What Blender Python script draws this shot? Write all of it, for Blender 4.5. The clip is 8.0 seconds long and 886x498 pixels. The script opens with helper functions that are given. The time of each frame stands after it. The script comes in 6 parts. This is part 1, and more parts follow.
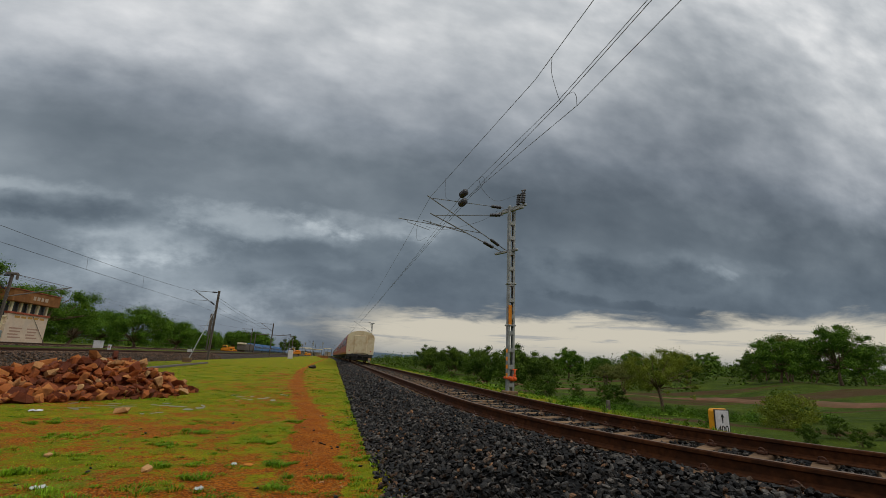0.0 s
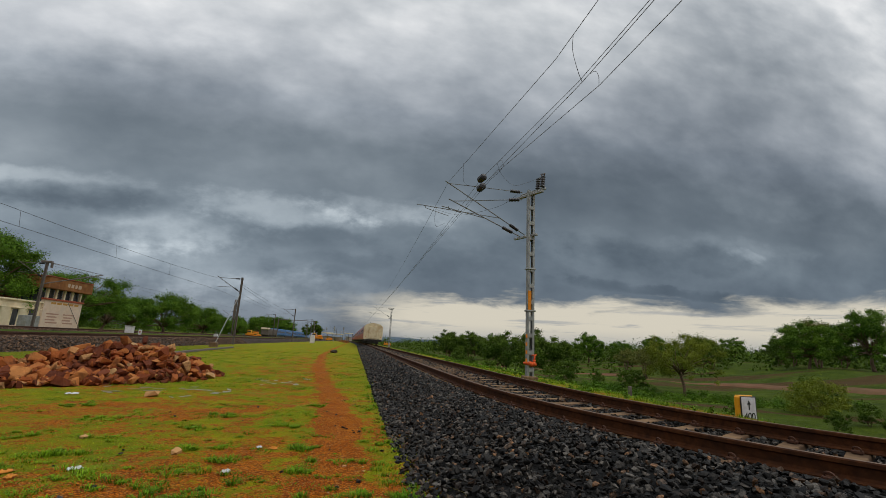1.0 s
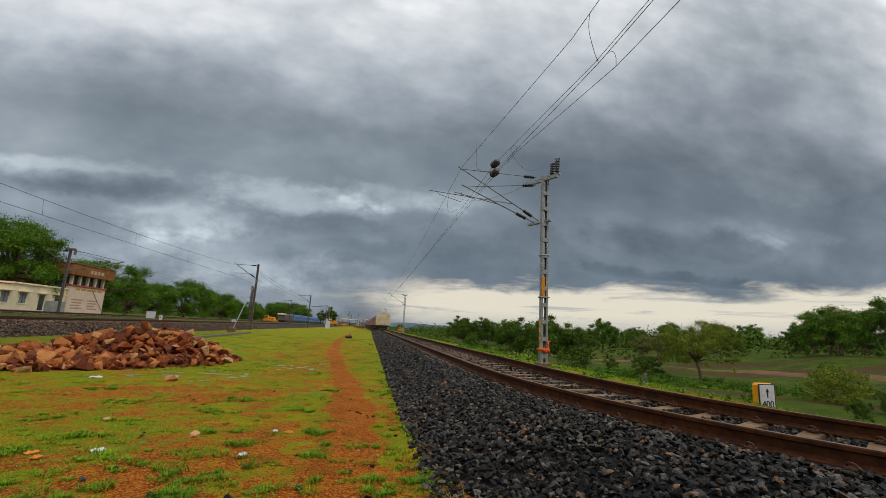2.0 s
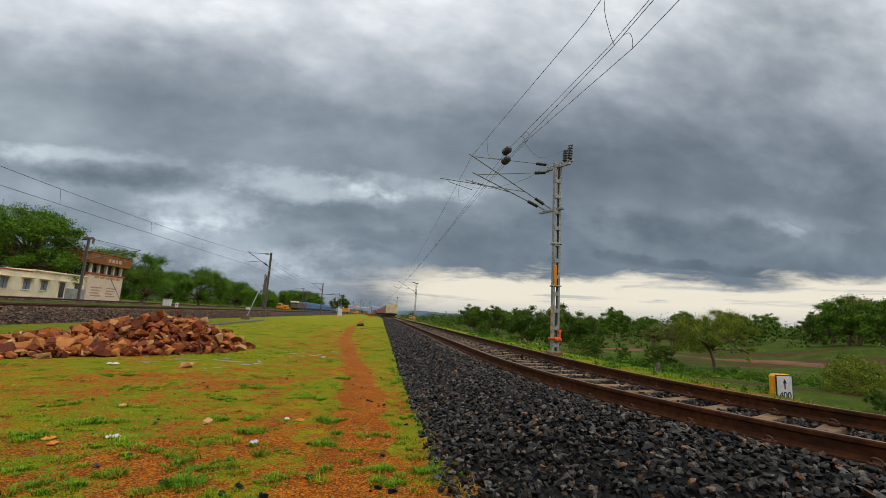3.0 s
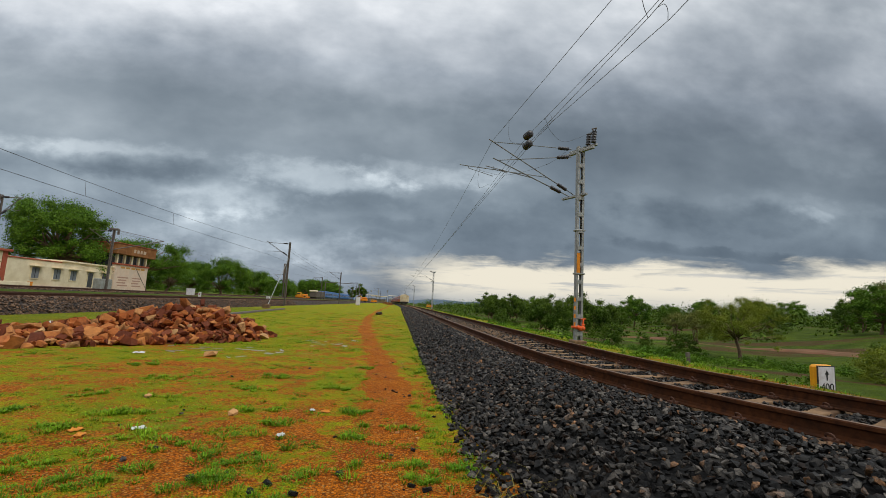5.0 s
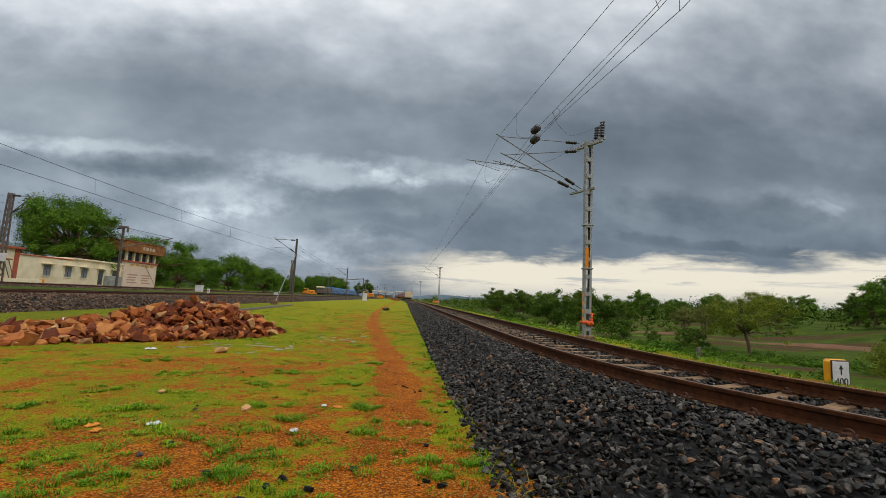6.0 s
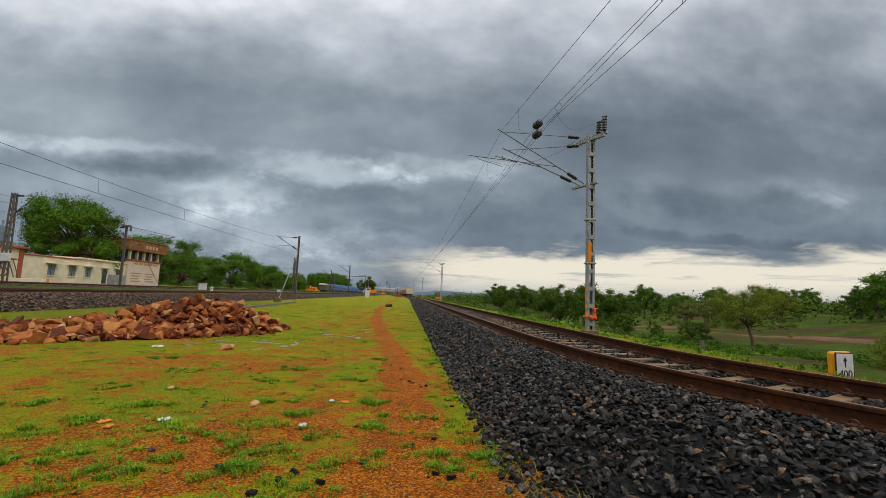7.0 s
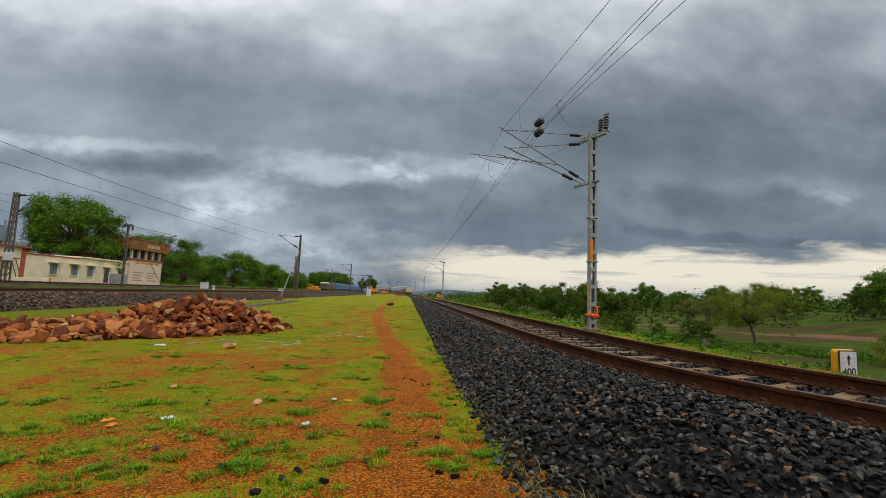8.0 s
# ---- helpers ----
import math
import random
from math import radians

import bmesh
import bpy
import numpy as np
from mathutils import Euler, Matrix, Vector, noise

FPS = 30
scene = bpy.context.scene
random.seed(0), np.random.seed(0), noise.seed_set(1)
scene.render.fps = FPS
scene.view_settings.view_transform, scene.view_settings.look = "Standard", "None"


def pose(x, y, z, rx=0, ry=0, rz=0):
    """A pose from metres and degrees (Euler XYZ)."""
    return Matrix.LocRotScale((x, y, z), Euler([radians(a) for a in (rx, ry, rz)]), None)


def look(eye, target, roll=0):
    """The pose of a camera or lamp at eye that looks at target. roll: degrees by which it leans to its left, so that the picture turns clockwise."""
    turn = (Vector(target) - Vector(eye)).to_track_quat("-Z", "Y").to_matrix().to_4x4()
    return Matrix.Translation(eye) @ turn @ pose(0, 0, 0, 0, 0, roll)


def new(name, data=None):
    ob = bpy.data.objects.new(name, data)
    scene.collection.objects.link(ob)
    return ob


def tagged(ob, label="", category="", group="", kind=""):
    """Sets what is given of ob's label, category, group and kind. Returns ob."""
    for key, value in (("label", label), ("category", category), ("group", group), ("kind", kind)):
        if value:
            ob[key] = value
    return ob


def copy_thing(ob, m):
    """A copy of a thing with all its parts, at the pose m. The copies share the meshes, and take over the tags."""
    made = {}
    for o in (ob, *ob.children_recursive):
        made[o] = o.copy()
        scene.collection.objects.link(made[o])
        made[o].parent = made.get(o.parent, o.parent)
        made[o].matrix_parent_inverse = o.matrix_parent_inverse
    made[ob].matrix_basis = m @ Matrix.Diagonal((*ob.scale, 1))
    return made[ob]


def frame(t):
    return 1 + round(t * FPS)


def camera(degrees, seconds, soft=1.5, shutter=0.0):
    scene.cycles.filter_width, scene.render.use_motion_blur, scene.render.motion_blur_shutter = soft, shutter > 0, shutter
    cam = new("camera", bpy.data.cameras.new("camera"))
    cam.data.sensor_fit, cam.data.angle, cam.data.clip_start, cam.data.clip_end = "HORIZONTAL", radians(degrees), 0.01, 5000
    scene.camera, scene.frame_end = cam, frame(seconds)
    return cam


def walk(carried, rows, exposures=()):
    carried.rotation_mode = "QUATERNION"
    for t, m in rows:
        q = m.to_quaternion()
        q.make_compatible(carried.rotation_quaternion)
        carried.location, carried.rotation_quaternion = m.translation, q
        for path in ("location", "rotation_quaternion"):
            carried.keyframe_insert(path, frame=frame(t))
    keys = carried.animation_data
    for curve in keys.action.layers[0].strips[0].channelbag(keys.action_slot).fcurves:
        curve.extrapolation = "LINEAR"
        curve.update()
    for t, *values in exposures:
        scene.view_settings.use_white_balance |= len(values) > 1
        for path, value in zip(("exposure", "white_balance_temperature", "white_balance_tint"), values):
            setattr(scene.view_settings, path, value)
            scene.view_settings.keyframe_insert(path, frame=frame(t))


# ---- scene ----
# ---- camera ----
cam = camera(91.0, 8.0, soft=0.6)
ROWS = [
    (0.0, pose(0.165, -0.424, 1.219, 104.40, -2.76, -13.70)),
    (0.5, pose(0.163, -0.401, 1.230, 103.53, -2.77, -12.50)),
    (1.0, pose(0.166, -0.369, 1.241, 102.37, -2.84, -11.25)),
    (1.5, pose(0.172, -0.341, 1.245, 101.43, -2.90, -10.33)),
    (3.0, pose(0.200, -0.256, 1.267, 98.88, -3.21, -8.05)),
    (3.5, pose(0.170, -0.167, 1.271, 98.45, -3.22, -7.49)),
    (4.0, pose(0.135, -0.097, 1.273, 98.00, -3.17, -6.85)),
    (4.5, pose(0.119, -0.051, 1.270, 97.62, -3.13, -6.35)),
    (6.0, pose(0.051, 0.009, 1.262, 96.65, -2.86, -5.05)),
    (6.5, pose(0.029, -0.012, 1.264, 96.39, -2.62, -4.82)),
    (7.0, pose(0.013, -0.014, 1.252, 96.13, -2.39, -4.75)),
    (7.5, pose(0.002, 0.003, 1.246, 96.02, -2.36, -4.76)),
    (8.0, pose(0.000, 0.000, 1.250, 95.93, -2.29, -4.58)),
]
walk(cam, ROWS, exposures=[(0.0, -0.50), (1.5, -0.24), (3.5, 0.04), (4.5, 0.04), (8.0, 0.0)])

# ---- light ----
sun = new("sun", bpy.data.lights.new("sun", "SUN"))
sun.data.energy, sun.data.angle, sun.data.color = 1.3, radians(50), (1.0, 0.97, 0.92)
sun.matrix_world = look((0, 0, 0), (-0.45, 0.5, -1.0))


class Nodes:
    """Short calls for building a node tree."""

    def __init__(self, tree):
        self.tree = tree

    def put(self, where, value):
        if isinstance(value, bpy.types.NodeSocket):
            self.tree.links.new(value, where)
        elif isinstance(value, tuple) and len(value) == 3 and where.type == "RGBA":
            where.default_value = (*value, 1)
        else:
            where.default_value = value

    def math(self, op, a, b=0.0, c=0.0, clamp=False):
        n = self.tree.nodes.new("ShaderNodeMath")
        n.operation, n.use_clamp = op, clamp
        for i, v in enumerate((a, b, c)):
            self.put(n.inputs[i], v)
        return n.outputs[0]

    def noise(self, vec, scale, detail=3.0, rough=0.55, warp=0.0):
        n = self.tree.nodes.new("ShaderNodeTexNoise")
        self.put(n.inputs["Scale"], scale)
        self.put(n.inputs["Detail"], detail)
        self.put(n.inputs["Roughness"], rough)
        self.put(n.inputs["Distortion"], warp)
        if vec is not None:
            self.put(n.inputs["Vector"], vec)
        return n.outputs["Fac"]

    def voronoi(self, vec, scale, feature="F1"):
        n = self.tree.nodes.new("ShaderNodeTexVoronoi")
        n.feature = feature
        self.put(n.inputs["Scale"], scale)
        if vec is not None:
            self.put(n.inputs["Vector"], vec)
        return n

    def mix(self, fac, a, b, blend="MIX"):
        n = self.tree.nodes.new("ShaderNodeMix")
        n.data_type, n.blend_type = "RGBA", blend
        self.put(n.inputs[0], fac)
        self.put(n.inputs[6], a)
        self.put(n.inputs[7], b)
        return n.outputs[2]

    def ramp(self, fac, stops):
        n = self.tree.nodes.new("ShaderNodeValToRGB")
        r = n.color_ramp
        while len(r.elements) < len(stops):
            r.elements.new(0.5)
        for e, (p, c) in zip(r.elements, stops):
            e.position = p
            e.color = (c, c, c, 1) if isinstance(c, (int, float)) else (*c, 1)
        self.put(n.inputs[0], fac)
        return n.outputs[0]

    def step(self, v, lo, hi):
        n = self.tree.nodes.new("ShaderNodeMapRange")
        n.interpolation_type = "SMOOTHSTEP"
        self.put(n.inputs[0], v)
        self.put(n.inputs[1], lo)
        self.put(n.inputs[2], hi)
        return n.outputs[0]

    def xyz(self, vec):
        n = self.tree.nodes.new("ShaderNodeSeparateXYZ")
        self.put(n.inputs[0], vec)
        return n.outputs

    def vec(self, x, y, z):
        n = self.tree.nodes.new("ShaderNodeCombineXYZ")
        for i, v in enumerate((x, y, z)):
            self.put(n.inputs[i], v)
        return n.outputs[0]

    def coords(self, which="Object"):
        return self.tree.nodes.new("ShaderNodeTexCoord").outputs[which]

    def attribute(self, name):
        n = self.tree.nodes.new("ShaderNodeAttribute")
        n.attribute_name = name
        return n.outputs["Fac"]

    def bump(self, height, strength, distance):
        n = self.tree.nodes.new("ShaderNodeBump")
        self.put(n.inputs["Strength"], strength)
        self.put(n.inputs["Distance"], distance)
        self.put(n.inputs["Height"], height)
        return n.outputs[0]


def build_sky():
    world = bpy.data.worlds.new("overcast_sky")
    world.use_nodes = True
    scene.world = world
    k = Nodes(world.node_tree)
    back = world.node_tree.nodes["Background"]
    d = k.coords("Generated")
    x, y, z = k.xyz(d)[0:3]
    el = k.math("MULTIPLY", k.math("ARCSINE", z), 57.3)
    az = k.math("MULTIPLY", k.math("ARCTAN2", x, y), 57.3)
    ahead = k.math("MAXIMUM", k.math("ABSOLUTE", y), 0.3)
    gx, gz = k.math("DIVIDE", x, ahead), k.math("DIVIDE", z, ahead)
    sheet = k.vec(gx, k.math("MULTIPLY", gz, 1.6), 0.0)
    big = k.noise(sheet, 2.2, 6.0, 0.5, 0.3)
    fine = k.noise(sheet, 6.0, 6.0, 0.5)
    bulge = k.noise(sheet, 9.0, 5.0, 0.6)
    u = k.math("ADD", gx, k.math("MULTIPLY", k.math("SUBTRACT", k.noise(k.vec(gx, gz, 4.0), 2.5, 5.0, 0.55), 0.5), 0.35))
    v = k.math("ADD", gz, k.math("MULTIPLY", k.math("SUBTRACT", k.noise(sheet, 3.0, 6.0, 0.6), 0.5), 0.12))
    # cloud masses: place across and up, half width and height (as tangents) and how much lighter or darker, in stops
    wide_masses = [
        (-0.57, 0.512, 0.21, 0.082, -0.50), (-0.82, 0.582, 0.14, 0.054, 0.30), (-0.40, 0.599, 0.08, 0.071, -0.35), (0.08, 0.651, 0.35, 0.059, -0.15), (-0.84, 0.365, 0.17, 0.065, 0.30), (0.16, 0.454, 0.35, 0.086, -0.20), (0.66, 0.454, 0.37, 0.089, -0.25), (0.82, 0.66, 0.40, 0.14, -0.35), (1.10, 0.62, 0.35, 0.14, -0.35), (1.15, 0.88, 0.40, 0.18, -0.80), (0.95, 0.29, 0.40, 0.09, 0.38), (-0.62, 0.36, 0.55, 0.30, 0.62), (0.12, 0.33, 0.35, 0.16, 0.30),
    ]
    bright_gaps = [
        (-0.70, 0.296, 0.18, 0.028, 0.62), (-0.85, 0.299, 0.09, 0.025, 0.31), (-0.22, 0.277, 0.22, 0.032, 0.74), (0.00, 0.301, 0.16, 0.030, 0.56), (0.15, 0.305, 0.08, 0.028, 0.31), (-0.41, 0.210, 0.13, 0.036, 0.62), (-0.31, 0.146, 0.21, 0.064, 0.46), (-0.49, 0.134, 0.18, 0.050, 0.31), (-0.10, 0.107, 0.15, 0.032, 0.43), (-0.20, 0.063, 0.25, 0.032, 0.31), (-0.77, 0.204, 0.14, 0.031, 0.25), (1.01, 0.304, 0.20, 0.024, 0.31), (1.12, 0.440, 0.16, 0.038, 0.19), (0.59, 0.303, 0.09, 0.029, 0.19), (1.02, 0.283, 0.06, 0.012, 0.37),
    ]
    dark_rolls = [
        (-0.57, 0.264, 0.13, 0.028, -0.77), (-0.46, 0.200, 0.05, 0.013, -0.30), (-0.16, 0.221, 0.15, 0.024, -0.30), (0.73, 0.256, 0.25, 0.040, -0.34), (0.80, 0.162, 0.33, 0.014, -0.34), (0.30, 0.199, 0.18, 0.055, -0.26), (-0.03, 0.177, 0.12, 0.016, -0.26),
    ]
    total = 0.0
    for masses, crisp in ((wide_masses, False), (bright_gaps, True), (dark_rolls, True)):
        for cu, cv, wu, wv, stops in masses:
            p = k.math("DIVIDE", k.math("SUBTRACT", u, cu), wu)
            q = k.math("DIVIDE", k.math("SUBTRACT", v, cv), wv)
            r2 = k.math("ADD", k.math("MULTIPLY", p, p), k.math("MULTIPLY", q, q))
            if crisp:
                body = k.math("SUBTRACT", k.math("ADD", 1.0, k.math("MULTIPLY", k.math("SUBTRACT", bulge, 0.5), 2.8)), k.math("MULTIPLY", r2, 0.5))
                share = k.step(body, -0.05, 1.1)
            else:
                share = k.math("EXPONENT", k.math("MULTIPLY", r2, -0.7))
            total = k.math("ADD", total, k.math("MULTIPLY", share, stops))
    base = k.ramp(k.math("DIVIDE", v, 0.9), [(0.0, (0.165, 0.20, 0.245)), (0.16, (0.148, 0.190, 0.236)), (0.27, (0.150, 0.192, 0.236)), (0.40, (0.150, 0.188, 0.228)), (0.50, (0.18, 0.22, 0.262)), (0.62, (0.31, 0.355, 0.41)), (0.74, (0.54, 0.58, 0.63)), (1.0, (0.74, 0.77, 0.80))])
    detail = k.math("ADD", k.math("MULTIPLY", k.math("SUBTRACT", big, 0.5), 1.3), k.math("MULTIPLY", k.math("SUBTRACT", fine, 0.5), 1.2))
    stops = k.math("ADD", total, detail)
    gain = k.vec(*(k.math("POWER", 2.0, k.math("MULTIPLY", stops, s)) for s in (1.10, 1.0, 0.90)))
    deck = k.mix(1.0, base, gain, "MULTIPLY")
    # the clear cream strip under the deck
    low = k.math("MULTIPLY", k.math("SUBTRACT", k.noise(k.vec(k.math("MULTIPLY", az, 0.06), k.math("MULTIPLY", el, 0.25), 3.0), 1.7, 6.0, 0.62, 0.4), 0.5), 6.5)
    edge = k.math("ADD", el, low)
    strip = k.math("MULTIPLY", k.math("SUBTRACT", 1.0, k.step(edge, 4.6, 6.6)), k.step(k.math("ADD", az, k.math("MULTIPLY", low, 3.0)), -5.0, 9.0))
    streak = k.noise(k.vec(k.math("MULTIPLY", az, 0.05), k.math("MULTIPLY", el, 0.6), 8.0), 2.2, 5.0, 0.6, 0.3)
    cream = k.mix(k.step(streak, 0.54, 0.70), (0.77, 0.72, 0.60), (0.50, 0.50, 0.48))
    cream = k.mix(k.step(el, 0.2, 3.0), (0.46, 0.47, 0.46), cream)
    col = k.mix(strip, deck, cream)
    below = k.step(el, -1.5, 0.0)
    col = k.mix(below, (0.10, 0.11, 0.09), col)
    world.node_tree.links.new(col, back.inputs["Color"])
    back.inputs["Strength"].default_value = 1.08


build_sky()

# ---- materials ----
def surface(name, c1, c2, scale=8.0, rough=0.8, metal=0.0, bump=0.3, bump_scale=None, depth=0.01, c3=None, scale3=1.5, amount3=0.5, vary=0.0, by="none", spec=0.4, coat=0.0):
    """Two mixed tones, a third one in larger stains, relief, and a change of tone from piece to piece."""
    m = bpy.data.materials.new(name)
    m.use_nodes = True
    k = Nodes(m.node_tree)
    b = m.node_tree.nodes["Principled BSDF"]
    v = k.coords("Object")
    col = k.mix(k.ramp(k.noise(v, scale, 5.0, 0.6), [(0.35, 0.0), (0.65, 1.0)]), c1, c2)
    if c3:
        col = k.mix(k.math("MULTIPLY", k.ramp(k.noise(v, scale3, 4.0, 0.6, 0.3), [(0.45, 0.0), (0.62, 1.0)]), amount3), col, c3)
    if by != "none":
        if by == "object":
            rnd = m.node_tree.nodes.new("ShaderNodeObjectInfo").outputs["Random"]
        else:
            rnd = m.node_tree.nodes.new("ShaderNodeNewGeometry").outputs["Random Per Island"]
        f = k.math("ADD", 1.0 - vary, k.math("MULTIPLY", rnd, 2.0 * vary))
        col = k.mix(1.0, col, k.vec(f, f, f), "MULTIPLY")
    k.put(b.inputs["Base Color"], col)
    r = k.math("ADD", rough - 0.08, k.math("MULTIPLY", k.noise(v, scale * 2.3, 3.0), 0.16))
    k.put(b.inputs["Roughness"], r)
    b.inputs["Metallic"].default_value = metal
    b.inputs["Specular IOR Level"].default_value = spec
    b.inputs["Coat Weight"].default_value = coat
    if bump:
        h = k.noise(v, bump_scale or scale * 4, 5.0, 0.65)
        k.put(b.inputs["Normal"], k.bump(h, bump, depth))
    return m


def ground_material():
    m = bpy.data.materials.new("damp_grass_and_red_soil")
    m.use_nodes = True
    k = Nodes(m.node_tree)
    b = m.node_tree.nodes["Principled BSDF"]
    v = k.coords("Object")
    green = k.attribute("green")
    field = k.attribute("field")
    fine = k.noise(v, 9.0, 7.0, 0.72)
    tiny = k.noise(v, 60.0, 5.0, 0.75)
    g = k.math("ADD", green, k.math("MULTIPLY", k.math("SUBTRACT", k.math("ADD", k.math("MULTIPLY", fine, 0.6), k.math("MULTIPLY", tiny, 0.4)), 0.5), 3.6))
    g = k.math("ADD", g, k.math("MULTIPLY", k.math("SUBTRACT", k.noise(v, 2.6, 5.0, 0.68), 0.5), 1.7))
    g = k.step(g, 0.34, 0.76)
    grit = k.voronoi(v, 62.0)
    tone = k.xyz(grit.outputs["Color"])
    soil = k.mix(k.ramp(k.noise(v, 2.2, 4.0), [(0.3, 0.0), (0.7, 1.0)]), (0.42, 0.105, 0.010), (0.60, 0.19, 0.014))
    lift = k.math("ADD", 0.40, k.math("MULTIPLY", tone[0], 1.15))
    soil = k.mix(1.0, soil, k.vec(lift, lift, lift), "MULTIPLY")
    soil = k.mix(k.ramp(tone[1], [(0.86, 0.0), (0.9, 0.7)]), soil, (0.62, 0.34, 0.13))
    soil = k.mix(k.ramp(grit.outputs["Distance"], [(0.42, 0.0), (0.75, 0.8)]), soil, (0.13, 0.035, 0.008))
    grass = k.mix(k.ramp(k.noise(v, 2.0, 5.0, 0.6), [(0.35, 0.0), (0.65, 1.0)]), (0.25, 0.33, 0.005), (0.48, 0.47, 0.007))
    grass = k.mix(k.ramp(tiny, [(0.40, 0.85), (0.58, 0.0)]), grass, (0.07, 0.105, 0.006))
    grass = k.mix(k.ramp(k.noise(v, 5.0, 4.0), [(0.55, 0.0), (0.7, 0.7)]), grass, (0.42, 0.27, 0.02))
    wide = k.noise(v, 0.55, 5.0, 0.62)
    grass = k.mix(k.ramp(wide, [(0.45, 0.0), (0.60, 0.7)]), grass, (0.17, 0.24, 0.010))
    grass = k.mix(k.ramp(k.noise(v, 1.1, 6.0, 0.7), [(0.54, 0.0), (0.66, 0.6)]), grass, (0.40, 0.24, 0.02))
    near = k.mix(1.0, k.mix(g, soil, grass), (0.94, 0.88, 0.60), "MULTIPLY")
    # fields on the low side: meadow with strips of ploughed brown earth
    fx, fy, fz = k.xyz(v)[0:3]
    along = k.math("ADD", k.math("MULTIPLY", fx, 0.62), k.math("MULTIPLY", fy, 0.78))
    cross = k.math("SUBTRACT", k.math("MULTIPLY", fx, 0.78), k.math("MULTIPLY", fy, 0.62))
    strip = k.noise(k.vec(k.math("MULTIPLY", cross, 0.014), k.math("MULTIPLY", along, 0.11), 0.0), 1.3, 5.0, 0.6, 0.4)
    mead = k.mix(k.ramp(k.noise(v, 0.35, 6.0, 0.65), [(0.35, 0.0), (0.65, 1.0)]), (0.040, 0.066, 0.004), (0.10, 0.14, 0.008))
    mead = k.mix(k.ramp(k.noise(v, 7.0, 5.0, 0.7), [(0.38, 0.65), (0.6, 0.0)]), mead, (0.028, 0.05, 0.008))
    mead = k.mix(k.ramp(strip, [(0.56, 0.0), (0.585, 0.9)]), mead, k.mix(k.noise(v, 0.6, 4.0), (0.05, 0.032, 0.014), (0.12, 0.058, 0.026)))
    mead = k.mix(k.ramp(strip, [(0.33, 1.0), (0.38, 0.0)]), mead, (0.17, 0.28, 0.018))
    k.put(b.inputs["Base Color"], k.mix(field, near, mead))
    k.put(b.inputs["Roughness"], k.math("SUBTRACT", 0.92, k.math("MULTIPLY", k.step(k.noise(v, 0.8, 3.0), 0.5, 0.8), 0.25)))
    b.inputs["Specular IOR Level"].default_value = 0.1
    hgt = k.math("ADD", k.math("MULTIPLY", fine, 0.8), k.math("SUBTRACT", k.math("MULTIPLY", tiny, 0.6), k.math("MULTIPLY", grit.outputs["Distance"], 0.5)))
    k.put(b.inputs["Normal"], k.bump(hgt, 0.9, 0.035))
    return m


def bed_material(name, c1, c2, c3, scale, distance):
    """Packed angular ballast for the parts too far off for single stones, with painted shade in its gaps."""
    m = bpy.data.materials.new(name)
    m.use_nodes = True
    k = Nodes(m.node_tree)
    b = m.node_tree.nodes["Principled BSDF"]
    v = k.coords("Object")
    cell = k.voronoi(v, scale)
    tone = k.xyz(cell.outputs["Color"])[0]
    col = k.mix(k.ramp(tone, [(0.2, 0.0), (0.8, 1.0)]), c1, c2)
    col = k.mix(k.ramp(k.noise(v, 0.7, 4.0), [(0.5, 0.0), (0.7, 0.6)]), col, c3)
    # shade in the gaps between stones, painted near black at the cell edges
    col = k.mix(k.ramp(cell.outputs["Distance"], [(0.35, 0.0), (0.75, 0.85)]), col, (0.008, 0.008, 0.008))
    k.put(b.inputs["Base Color"], col)
    b.inputs["Roughness"].default_value = 0.75
    b.inputs["Specular IOR Level"].default_value = 0.2
    k.put(b.inputs["Normal"], k.bump(k.math("SUBTRACT", 1.0, cell.outputs["Distance"]), 1.0, distance))
    return m


M_GROUND = ground_material()
# Dark basalt; its black end also stands for shade between the laid stones.
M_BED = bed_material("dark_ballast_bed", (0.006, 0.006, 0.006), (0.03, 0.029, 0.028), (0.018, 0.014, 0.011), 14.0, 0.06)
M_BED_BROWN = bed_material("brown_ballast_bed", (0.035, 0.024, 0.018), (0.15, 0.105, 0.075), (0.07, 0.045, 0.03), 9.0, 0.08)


def stone_material(name, by_object):
    """Dark basalt: most stones nearly black, some grey, a few brown."""
    m = bpy.data.materials.new(name)
    m.use_nodes = True
    k = Nodes(m.node_tree)
    b = m.node_tree.nodes["Principled BSDF"]
    if by_object:
        rnd = m.node_tree.nodes.new("ShaderNodeObjectInfo").outputs["Random"]
    else:
        rnd = m.node_tree.nodes.new("ShaderNodeNewGeometry").outputs["Random Per Island"]
    v = k.coords("Object")
    scale = 1.0 if by_object else 14.0
    grain = k.noise(v, 2.2 * scale, 5.0, 0.7)
    f = k.math("MULTIPLY", k.math("ADD", 0.26, k.math("MULTIPLY", k.math("POWER", rnd, 3.5), 6.5)), k.math("MULTIPLY", 1.9, k.step(grain, 0.25, 0.75)))
    other = k.math("FRACT", k.math("MULTIPLY", rnd, 13.7))
    hue = k.mix(k.step(other, 0.74, 0.97), (0.0190, 0.0165, 0.0138), (0.044, 0.022, 0.010))
    k.put(b.inputs["Base Color"], k.mix(1.0, hue, k.vec(f, f, f), "MULTIPLY"))
    k.put(b.inputs["Roughness"], k.math("ADD", 0.35, k.math("MULTIPLY", grain, 0.3)))
    b.inputs["Specular IOR Level"].default_value = 0.22
    k.put(b.inputs["Normal"], k.bump(k.noise(v, 6.0 * scale, 5.0, 0.7), 0.8, 0.06 / scale if not by_object else 0.08))
    return m


